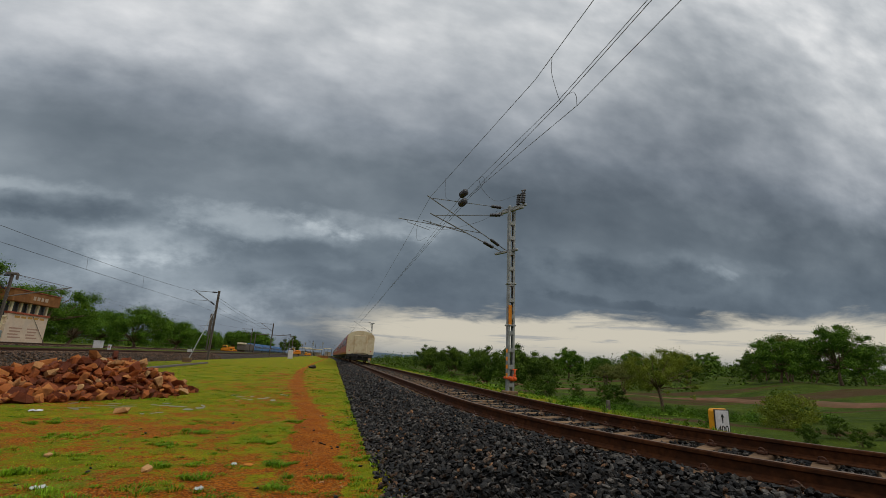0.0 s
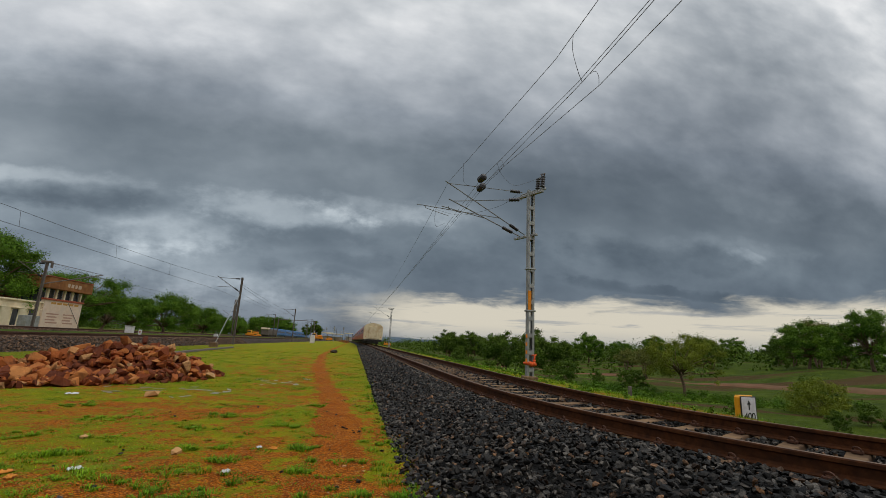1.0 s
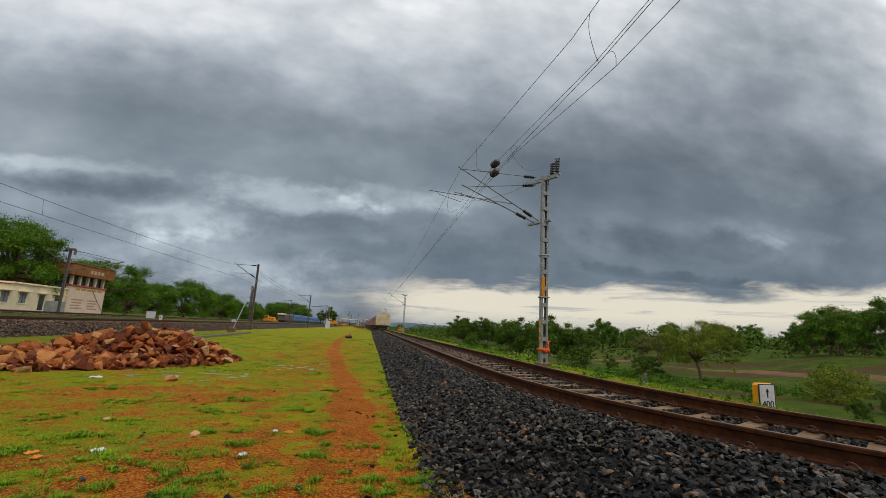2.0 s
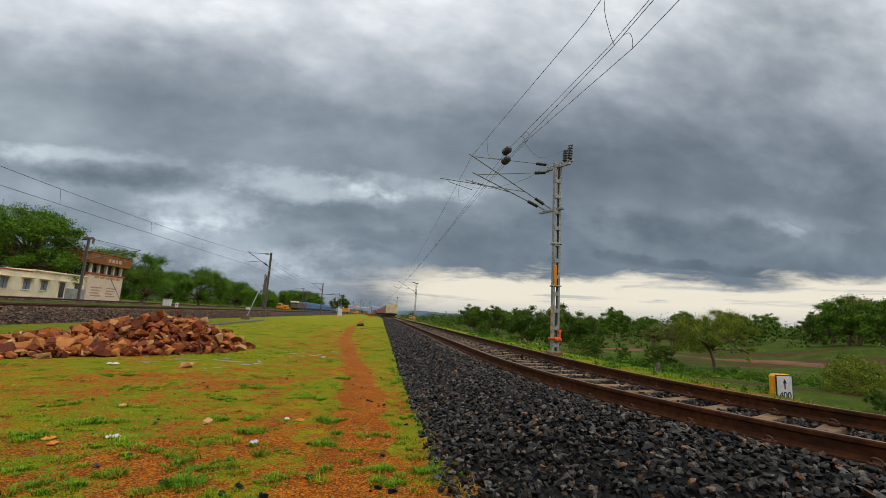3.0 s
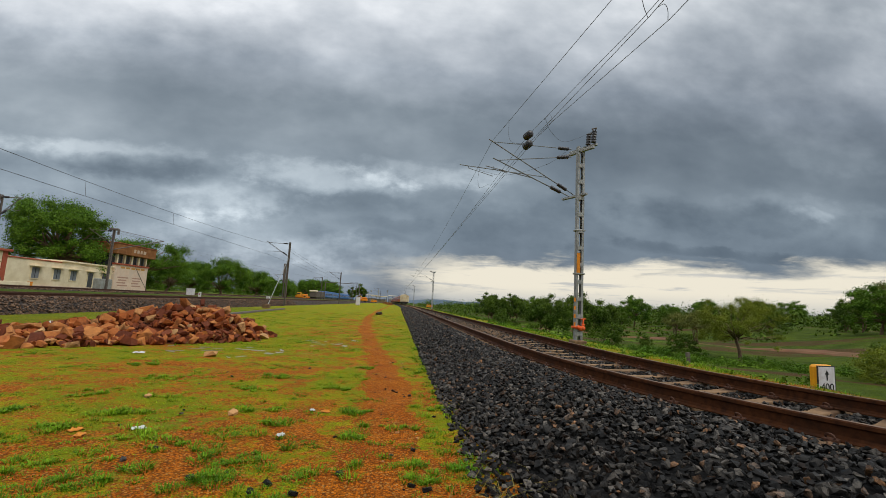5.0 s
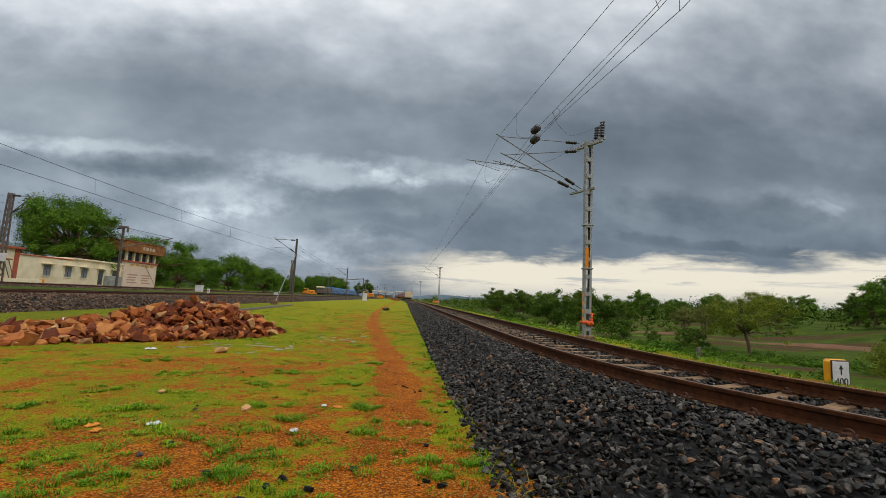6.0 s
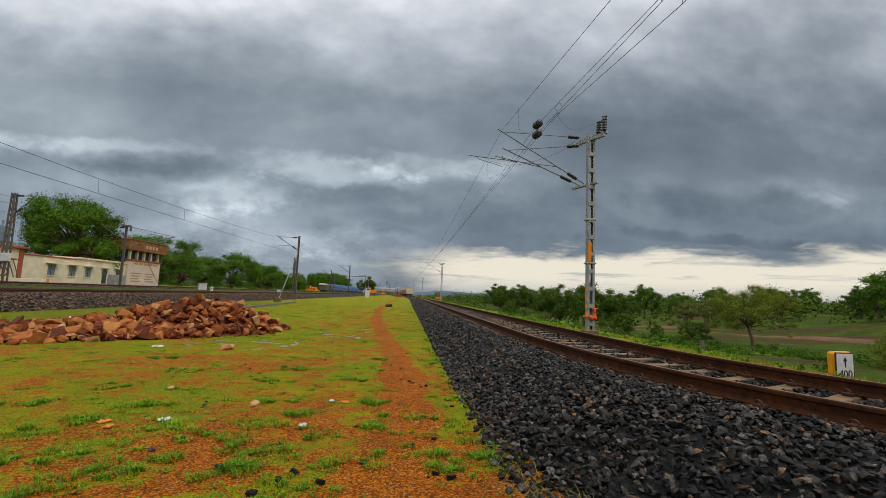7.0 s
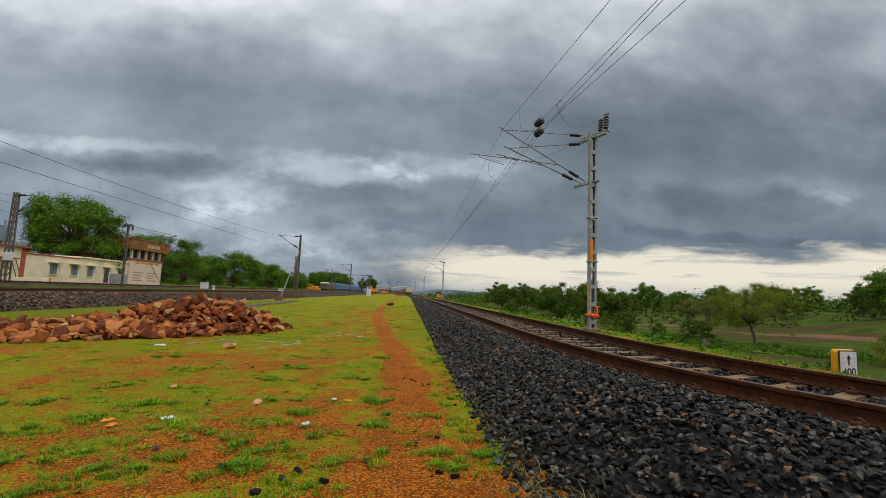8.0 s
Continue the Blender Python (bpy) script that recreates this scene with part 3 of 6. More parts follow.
def build_mast(detail=True):
    """Two channels joined by batten plates, on a concrete foot; x points to the track when negative."""
    mast = thing("overhead_line_mast", "galvanised steel mast of two channels with batten plates, carrying cantilevers", "mast", "overhead line masts")
    part("foundation", Geo().bevel_box(-0.22, 0.22, -0.25, 0.25, -0.35, 0.10, 0.03), M_SLEEPER, mast, "grey concrete foundation")
    top = 6.75
    for sx in (-1, 1):
        x, lip, web = sx * 0.125, sx * 0.05, sx * 0.117
        prof = [(x, -0.09), (x, 0.09), (lip, 0.09), (lip, 0.082), (web, 0.082), (web, -0.082), (lip, -0.082), (lip, -0.09)]
        g = Geo()
        g.v = [(px, py, z) for z in (0.05, top) for px, py in prof]
        g.f = [(i, (i + 1) % 8, 8 + (i + 1) % 8, 8 + i) for i in range(8)] + [tuple(range(8)), tuple(range(15, 7, -1))]
        part("channel", g, M_GALV, mast)
    b = Geo().bevel_box(-0.1, 0.1, -0.006, 0.006, -0.07, 0.07, 0.003).mesh("batten_plate", M_GALV)
    for i in range(12):
        for yy in (-0.098, 0.098):
            part("batten_plate", b, None, mast, at=pose(0, yy, 0.3 + i * 0.575))
    # cantilever brackets
    slant = Matrix.Rotation(radians(-64), 4, "Z")
    part("top_bracket", Geo().bevel_box(-0.72, 0.58, -0.05, 0.05, 6.55, 6.64, 0.01, slant), M_GALV, mast)
    part("top_bracket", Geo().bevel_box(-0.60, 0.58, 0.09, 0.18, 6.68, 6.77, 0.01, slant), M_GALV, mast)
    part("lower_bracket", Geo().bevel_box(-0.80, 0.30, -0.05, 0.05, 4.98, 5.06, 0.01, slant), M_GALV, mast)
    if detail:
        for x0, y0 in ((0.27, -0.42), (0.20, -0.16)):
            post = Geo()
            insulator(post, (x0, y0, 6.77), (x0 + 0.03, y0, 7.2), 0.095, 5)
            part("post_insulator", post, M_PORCELAIN, mast, smooth=True)
        part("jumper_clamp", Geo().tube([(0.30, -0.42, 7.18), (0.26, -0.34, 7.3), (0.40, -0.36, 7.34), (0.42, -0.2, 7.28), (0.23, -0.16, 7.18)], 0.026, 6), M_IRON, mast)
        for z in (3.78, 2.3):
            part("clamp_band", Geo().bevel_box(-0.17, 0.17, -0.12, 0.12, z - 0.025, z + 0.025, 0.01), M_GALV, mast)
    sets = [(0.45, (-0.05, 5.15), (-3.07, 6.86), (-0.15, 6.82), (-1.0, 5.70), (-4.18, 5.90), (-3.86, 5.80), (-2.98, 5.58))]
    if detail:
        sets.append((-0.55, (-0.62, 4.80), (-3.10, 5.84), (-0.55, 6.16), (-1.92, 5.33), (-3.45, 5.60), (-3.2, 5.52), (-2.7, 5.42)))
    for yy, root, tip, anchor, r0, r1, r2, r3 in sets:
        root, tip, anchor = (Vector((p[0], yy, p[1])) for p in (root, tip, anchor))
        way = (tip - root).normalized()
        ins = Geo()
        insulator(ins, root + way * 0.30, root + way * 0.70, 0.07)
        part("bracket_insulator", ins, M_PORCELAIN, mast, smooth=True)
        part("bracket_tube", Geo().tube([root, root + way * 0.32], 0.018).tube([root + way * 0.68, tip + way * 0.12], 0.019), M_TUBE, mast)
        s = tip - way * 0.05
        w2 = (s - anchor).normalized()
        ins = Geo()
        insulator(ins, anchor + w2 * 0.1, anchor + w2 * 0.5, 0.07)
        part("stay_insulator", ins, M_PORCELAIN, mast, smooth=True)
        part("stay_tube", Geo().tube([anchor, anchor + w2 * 0.12], 0.018).tube([anchor + w2 * 0.48, s], 0.013), M_TUBE, mast)
        part("register_arm", Geo().tube([(r0[0], yy, r0[1]), (r1[0], yy, r1[1])], 0.014), M_TUBE, mast)
        part("steady_arm", Geo().tube([(r2[0], yy, r2[1]), (r3[0], yy, r3[1])], 0.010).tube([(r2[0], yy, r2[1]), (r2[0], yy, r2[1] + 0.09)], 0.012), M_TUBE, mast)
    return mast


MAST = build_mast()
MAST.matrix_basis = pose(MAST_X, MAST_Y, MAST_FOOT, 0, 0.0, 0)
cloth = Geo()
for k, (dx, dz, r) in enumerate(((-0.05, 0.5, 0.11), (0.1, 0.47, 0.13), (0.13, 0.62, 0.08), (0.02, 0.47, 0.12))):
    bm = bmesh.new()
    bmesh.ops.create_icosphere(bm, subdivisions=2, radius=r)
    for v in bm.verts:
        v.co *= 0.75 + 0.6 * noise.noise(v.co * 14 + Vector((k, 0, 0)))
        v.co += Vector((dx, -0.13, dz))
    cloth.take(bm)
cloth.tube([(-0.19, -0.12, 0.5), (0.0, -0.14, 0.46), (0.19, -0.12, 0.5), (0.19, 0.12, 0.5), (-0.19, 0.12, 0.5), (-0.19, -0.12, 0.5)], 0.05, 8)
cloth.tube([(0.13, -0.13, 0.5), (0.15, -0.15, 0.85)], 0.03, 6).tube([(0.03, -0.14, 0.84), (0.24, -0.14, 0.86)], 0.025, 6)
solid("tied_cloth", cloth, M_REDCLOTH, "red-orange cloth tied round the foot of the mast", "cloth", at=pose(MAST_X, MAST_Y, MAST_FOOT + 0.12) @ Matrix.Diagonal((0.85, 0.9, 0.8, 1)), smooth=True)
plate = solid("mast_number_plate", Geo().bevel_box(-0.06, 0.06, -0.012, 0.0, 2.3, 3.0, 0.004), M_ORANGE, "narrow orange plate fixed on the mast", "sign", at=pose(MAST_X - 0.06, MAST_Y - 0.1, MAST_FOOT))
for i in range(4):
    solid("painted_mark", Geo().box(-0.03, 0.03, -0.006, 0, 0, 0.13), M_ORANGE, "small orange mark painted on the mast", "sign", "painted marks", at=pose(MAST_X - 0.16, MAST_Y - 0.094, MAST_FOOT + 0.55 + i * 0.27))

PLAIN = build_mast(False)
PLAIN.matrix_basis = pose(MAST_X, 77.4, 0.24)
for y in (147.0, 215.0, 285.0):
    copy_thing(PLAIN, pose(MAST_X + track_x(y) - TRACK_X, y, 0.24))

# ---- overhead wires ----


def wire(name, pts, r, label, parent=None):
    """A thin wire through points, hanging a little between them."""
    return solid(name, Geo().tube(pts, r, 5), M_WIRE, label, "wire", "overhead wires")


def sagged(a, b, sag, n=14):
    a, b = Vector(a), Vector(b)
    return [a.lerp(b, i / n) - Vector((0, 0, 4 * sag * (i / n) * (1 - i / n))) for i in range(n + 1)]


WIRES = [
    ("catenary_wire", (3.03, 14.5, 7.08), 0.0062, [(3.62, -30, 6.9), (3.41, 6.4, 6.6)], (3.1, 77.4, 7.0), 0.55),
    ("catenary_wire", (4.03, 13.6, 7.0), 0.0062, [(4.25, -30, 6.6), (4.09, 6.8, 6.5)], (3.4, 77.4, 6.6), 0.5),
    ("contact_wire", (3.98, 13.45, 6.62), 0.0062, [(3.66, -30, 6.0), (3.785, 6.1, 6.0)], (3.3, 77.4, 6.1), 0.05),
    ("contact_wire", (3.85, 11.3, 6.3), 0.0062, [(4.1, -30, 5.7), (4.045, 5.95, 5.9)], (3.2, 77.4, 6.0), 0.05),
]
for name, at, r, before, after, sag in WIRES:
    pts = [Vector(p) for p in before] + sagged(at, after, sag)
    q = Vector(after)
    for y in (147.0, 215.0, 285.0):
        nxt = Vector((after[0] + track_x(y) - TRACK_X, y, after[2]))
        pts += sagged(q, nxt, sag, 6)[1:]
        q = nxt
    wire(name, pts, r, "thin dark overhead line wire above the track")
for a, b in (((4.03, 13.75, 7.02), (4.05, 13.35, 6.98)), ((3.99, 13.65, 6.64), (4.0, 13.25, 6.60))):
    g = Geo()
    insulator(g, a, b, 0.125, 3)
    solid("strain_insulator", g, M_PORCELAIN, "dark ribbed insulator strung in an overhead wire", "insulator", "strain insulators", smooth=True)

# jumpers and droppers between the wires
def loop(points, n=10):
    """A smooth curve through the points."""
    p = [Vector(q) for q in points]
    p = [p[0] * 2 - p[1]] + p + [p[-1] * 2 - p[-2]]
    out = []
    for i in range(1, len(p) - 2):
        for k in range(n):
            t = k / n
            out.append(0.5 * ((2 * p[i]) + (p[i + 1] - p[i - 1]) * t + (2 * p[i - 1] - 5 * p[i] + 4 * p[i + 1] - p[i + 2]) * t * t + (3 * p[i] - p[i - 1] - 3 * p[i + 1] + p[i + 2]) * t ** 3))
    return out + [p[-2]]


for pts in (
    [(3.41, 5.7, 6.6), (3.45, 5.8, 6.36), (3.65, 6.0, 6.13), (3.785, 6.1, 6.0)],
    [(3.785, 5.85, 6.0), (3.92, 5.88, 6.1), (4.01, 5.93, 6.05), (4.045, 5.98, 5.9)],
    [(4.05, 12.0, 6.86), (4.15, 11.8, 6.95), (4.22, 11.8, 6.75), (4.0, 12.0, 6.45), (3.9, 11.9, 6.38)],
    [(4.1, 12.0, 6.9), (4.4, 12.4, 6.72), (5.1, 13.2, 6.75), (5.8, 13.6, 7.1), (6.38, 13.72, 7.44)],
    [(3.09, 12.4, 6.97), (3.15, 12.4, 6.3), (3.6, 12.4, 6.25), (3.89, 12.4, 6.35)],
    [(3.05, 17.0, 6.85), (3.0, 17.0, 6.4), (3.1, 17.0, 6.05), (3.5, 17.2, 6.3)],
    [(3.05, 17.2, 6.85), (3.9, 16.0, 6.35), (5.0, 14.6, 6.4), (5.6, 14.2, 6.8)],
):
    wire("jumper", loop(pts), 0.005, "thin looped jumper between overhead wires")

# ---- train ----


def build_train():
    train = thing("passenger_train", "red and grey passenger coaches with a cream blank end wall, leaving", "train")
    M_COACH = surface("red_coach_paint", (0.42, 0.06, 0.035), (0.35, 0.05, 0.03), 2, 0.4, bump=0.05, c3=(0.30, 0.07, 0.05), scale3=0.6)
    M_END = surface("cream_coach_end", (0.72, 0.60, 0.40), (0.64, 0.51, 0.32), 1.5, 0.6, bump=0.05, c3=(0.48, 0.27, 0.12), scale3=0.9, amount3=0.55)
    M_ROOF = surface("grey_coach_roof", (0.35, 0.34, 0.32), (0.28, 0.27, 0.25), 2, 0.6, bump=0.05)
    M_UNDER = surface("black_underframe", (0.02, 0.018, 0.016), (0.04, 0.035, 0.03), 3, 0.8, bump=0.1)
    prof = [(-1.55, 0.95), (1.55, 0.95), (1.6, 1.2), (1.6, 3.0), (1.5, 3.35), (1.15, 3.65), (0.6, 3.82), (0, 3.88), (-0.6, 3.82), (-1.15, 3.65), (-1.5, 3.35), (-1.6, 3.0), (-1.6, 1.2)]
    prof = [(x, 0.95 + (z - 0.95) * 0.93) for x, z in prof]
    n = len(prof)
    for c in range(12):
        y0 = 0.35 + c * 23.6
        g = Geo()
        g.v = [(x, y, z) for y in (y0, y0 + 22.9) for x, z in prof]
        g.f = [(i, (i + 1) % n, n + (i + 1) % n, n + i) for i in range(n)] + [tuple(range(n, 2 * n))]
        coach = part("coach", g, M_COACH, train, "red coach side with dark windows")
        e = Geo()
        e.v = [(x, y0 - 0.004, z) for x, z in prof] + [(x, y0 - 0.05, z * 0.985 + 0.03) for x, z in [(p[0] * 0.97, p[1]) for p in prof]]
        e.f = [(i, n + i, n + (i + 1) % n, (i + 1) % n) for i in range(n)] + [tuple(range(2 * n - 1, n - 1, -1))]
        part("end_wall", e, M_END, coach, "cream painted blank end wall")
        r = Geo()
        r.v = [(x * 1.01, y, z + 0.015) for y in (y0, y0 + 22.9) for x, z in prof[4:11]]
        r.f = [(i, i + 1, 7 + i + 1, 7 + i) for i in range(6)]
        part("roof", r, M_ROOF, coach)
        for k in range(10):
            for sx in (-1, 1):
                part("window", Geo().box(min(sx * 1.605, sx * 1.58), max(sx * 1.605, sx * 1.58), y0 + 2.2 + k * 1.9, y0 + 3.3 + k * 1.9, 2.0, 2.8), M_DARKWIN, coach)
        u = Geo().box(-1.4, 1.4, y0 + 0.2, y0 + 22.7, 0.75, 0.95).bevel_box(-1.2, 1.2, y0 + 9, y0 + 14, 0.3, 0.78, 0.05)
        if c == 0:
            for sx in (-0.87, 0.87):
                u.lathe((sx, y0 + 0.2, 0.85), (sx, y0 - 0.45, 0.85), [(0, 0.09), (0.8, 0.09), (0.82, 0.2), (1, 0.18)], 12)
            u.bevel_box(-1.0, 1.0, y0 - 0.02, y0 + 0.5, 0.28, 0.66, 0.05).tube([(-0.35, y0 - 0.1, 0.8), (-0.32, y0 - 0.25, 0.4), (-0.2, y0 - 0.1, 0.3)], 0.035).tube([(0.35, y0 - 0.1, 0.8), (0.32, y0 - 0.25, 0.4), (0.2, y0 - 0.1, 0.3)], 0.035)
            u.bevel_box(-1.5, 1.5, y0 - 0.1, y0 + 0.3, 0.62, 0.98, 0.03).bevel_box(-0.15, 0.15, y0 - 0.4, y0, 0.7, 0.95, 0.04)
        part("underframe", u, M_UNDER, coach)
        for yb in (3.2, 19.5):
            bg = Geo().bevel_box(-1.15, 1.15, y0 + yb - 1.6, y0 + yb + 1.6, 0.35, 0.6, 0.04)
            bogie = part("bogie", bg, M_UNDER, coach)
            if c == 0:
                for yw in (-1.28, 1.28):
                    for sx in (-0.87, 0.87):
                        part("wheel", Geo().lathe((sx - 0.065, y0 + yb + yw, 0.457), (sx + 0.065, y0 + yb + yw, 0.457), [(0, 0.38), (0.1, 0.457), (0.8, 0.455), (1, 0.4)], 20), M_RUST, bogie)
    tail = Geo().bevel_box(-0.05, 0.05, -0.03, 0.0, -0.05, 0.05, 0.01)
    M_TAIL = surface("red_lamp_glass", (0.6, 0.03, 0.02), (0.5, 0.02, 0.02), 5, 0.3, bump=0)
    for sx in (-1.25, 1.25):
        part("tail_lamp", tail.mesh("tail_lamp", M_TAIL), None, train, "red tail lamp", at=pose(sx, 0.29, 1.35))
    part("vestibule_plate", Geo().bevel_box(-0.75, 0.75, 0.2, 0.31, 1.1, 3.1, 0.03), M_END, train, "cream gangway plate")
    return train


TRAIN = build_train()

# ---- tracks, masts and buildings across the yard ----


def side_track(x, z, label):
    """A track of the yard on its own brown ballast bank."""
    g = Geo()
    ys = axis_lines([(-60, 0, 10), (0, 60, 0.5), (60, 400, 20)])
    prof = [(-3.1, -0.9), (-1.9, -0.2), (-1.3, -0.17), (1.3, -0.17), (1.9, -0.2), (2.35, -0.38), (2.95, -0.86)]
    for y in ys:
        for a, h in prof:
            g.v.append((x + a + 0.08 * (fbm(a, y, 2.0) - 0.5), y, z + h + 0.05 * (fbm(a * 3, y, 2.5) - 0.5)))
    n = len(prof)
    g.f = [(j * n + i, j * n + i + 1, (j + 1) * n + i + 1, (j + 1) * n + i) for j in range(len(ys) - 1) for i in range(n - 1)]
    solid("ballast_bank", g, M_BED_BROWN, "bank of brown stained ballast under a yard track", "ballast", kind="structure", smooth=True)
    track = thing("yard_track", label, "railway track", "yard tracks")
    for side in (-1, 1):
        pts = [(Vector((x + side * GAUGE / 2, y, 0)), Vector((1, 0, 0))) for y in (-60, 0, 60, 400)]
        part("rail", rail_geo(pts, z - 0.172), M_CLIP, track)
    sl = Geo().bevel_box(-1.37, 1.37, -0.12, 0.12, -0.18, 0.0, 0.02).mesh("sleeper", M_SLEEPER)
    for i in range(110):
        part("sleeper", sl, None, track, at=pose(x, 2 + i * 0.62, z - 0.172))
    return track


side_track(-17.3, 0.78, "dark rusty rails of a yard track on brown ballast")
side_track(-29.0, 0.98, "dark rusty rails of a far yard track by the building")

M_TANK = surface("blue_grey_tank", (0.22, 0.28, 0.32), (0.17, 0.22, 0.26), 2, 0.6, bump=0.05)


def left_mast(height, label, lattice=False, arm=2.6, direction=-1):
    mast = thing("yard_mast", label, "mast", "yard masts")
    if lattice:
        w0, w1 = 0.21, 0.12
        for sx in (-1, 1):
            for sy in (-1, 1):
                part("corner_angle", Geo().tube([(sx * w0, sy * w0, -0.3), (sx * w1, sy * w1, height)], 0.07, 4), M_IRON, mast)
        n = 14
        for i in range(n):
            a, b = i / n, (i + 1) / n
            wa, wb = w0 + (w1 - w0) * a, w0 + (w1 - w0) * b
            s = 1 if i % 2 else -1
            for y in (-1, 1):
                part("lattice_bar", Geo().tube([(-s * wa, y * wa, a * height), (s * wb, y * wb, b * height)], 0.045, 4), M_IRON, mast)
    else:
        g = Geo()
        g.box(-0.11, -0.095, -0.1, 0.1, -0.3, height).box(0.095, 0.11, -0.1, 0.1, -0.3, height).box(-0.1, 0.1, -0.012, 0.012, -0.3, height)
        part("column", g, M_IRON, mast)
    d = direction
    z = height - 0.2
    part("stay_tube", Geo().tube([(d * 0.1, 0, z), (d * arm, 0, z)], 0.03, 6), M_IRON, mast)
    part("bracket_tube", Geo().tube([(d * 0.1, 0, z - 1.6), (d * (arm + 0.25), 0, z + 0.18)], 0.035, 6), M_IRON, mast)
    part("register_arm", Geo().tube([(d * (arm * 0.45), 0, z - 1.05), (d * (arm + 0.1), 0, z - 1.08)], 0.022, 6), M_IRON, mast)
    ins = Geo()
    insulator(ins, (d * 0.25, 0, z), (d * 0.75, 0, z), 0.09)
    part("stay_insulator", ins, M_PORCELAIN, mast)
    ins = Geo()
    insulator(ins, (d * 0.3, 0, z - 1.46), (d * 0.75, 0, z - 1.13), 0.09)
    part("bracket_insulator", ins, M_PORCELAIN, mast)
    return mast


m2 = left_mast(7.75, "brown steel mast with a guy rod beside a yard track")
m2.matrix_basis = pose(-14.0, 56.5, 0.3)
part("guy_rod", Geo().tube([(0.0, -0.1, 5.7), (1.6, -12.8, -0.2)], 0.03, 6), M_GALV, m2, "pale guy rod down to the ground")
part("anchor_block", Geo().bevel_box(1.3, 1.9, -13.3, -12.6, -0.4, 0.1, 0.05), M_SLEEPER, m2)
part("balance_weight", Geo().bevel_box(-0.45, -0.2, -0.2, 0.2, 2.6, 5.0, 0.03), M_IRON, m2)
m3 = left_mast(7.4, "dark double-channel mast standing before the signal building")
m3.matrix_basis = pose(-34.0, 54.9, 0.6)
part("pulley_gear", Geo().bevel_box(-0.6, 0.5, -0.15, 0.15, 7.3, 7.55, 0.04).bevel_box(0.4, 0.6, -0.1, 0.1, 6.8, 7.4, 0.03), M_IRON, m3)
part("long_bracket", Geo().tube([(0.1, 0, 5.0), (2.6, 6.0, 7.0)], 0.06, 6).tube([(0.1, 0.1, 7.4), (2.6, 6.0, 7.0)], 0.03, 6), M_IRON, m3)
m4 = left_mast(7.9, "tall tapered lattice mast with a small white box on it", True, 1.6, 1)
m4.matrix_basis = pose(-34.0, 39.7, 0.6)
part("junction_box", Geo().bevel_box(0.0, 0.7, -0.5, -0.3, 2.0, 2.7, 0.03), M_WHITE, m4, "small white painted box")
for x, y, h in ((-14.0, 107.0, 7.3), (-24.0, 140.0, 7.4), (-16.0, 170.0, 7.6), (-30.0, 118.0, 6.6), (-10.5, 235.0, 7.6), (-22.0, 215.0, 7.6), (-12.0, 300.0, 7.6), (-34.0, -15.0, 8.2)):
    o = left_mast(h, "dark steel overhead line mast down the yard")
    o.matrix_basis = pose(x, y, 0.35)
portal = thing("portal_frame", "dark steel portal frame across the yard tracks", "portal")
for x in (-27.0, -14.5):
    part("leg", Geo().box(-0.14 + x, 0.14 + x, 165 - 0.10, 165.10, 0.3, 7.2), M_IRON, portal)
part("crossbeam", Geo().box(-27.3, -14.2, 164.93, 165.07, 7.0, 7.2), M_IRON, portal)


for a, b, c, s, nm in (((-16.6, -12, 7.35), (-16.55, 56.5, 7.75), (-17.0, 107, 7.4), 0.9, "catenary_wire"), ((-16.6, -12, 5.55), (-16.4, 56.5, 6.3), (-17.0, 107, 6.2), 0.08, "contact_wire")):
    wire(nm, sagged(a, b, s) + sagged(b, c, s)[1:], 0.012, "thin dark overhead wire above a yard track")
for a, b in (((-13.9, 56.5, 7.2), (-13.8, 107, 6.4)), ((-13.9, 56.5, 6.9), (-14.2, 107, 5.8)), ((-34.4, 54.9, 7.8), (-24.3, 140, 7.2)), ((-34.4, 39.7, 8.2), (-34.4, -15, 8.6)), ((-34.4, 39.7, 7.6), (-34.4, -15, 7.6)), ((-34.4, 39.7, 6.8), (-34.3, -15, 6.4)), ((-33.6, 54.9, 7.9), (-33.6, 118.0, 7.0))):
    wire("feeder_wire", sagged(a, b, 0.35), 0.013, "thin dark feeder wire between yard masts")
for y in (24, 33, 42):
    f = (y + 12) / 68.5
    zt = 7.35 + 0.4 * f - 3.6 * f * (1 - f)
    wire("dropper", [(-16.58, y, zt), (-16.48, y, 5.55 + 0.75 * f - 0.32 * f * (1 - f))], 0.008, "short thin dropper between two overhead wires")


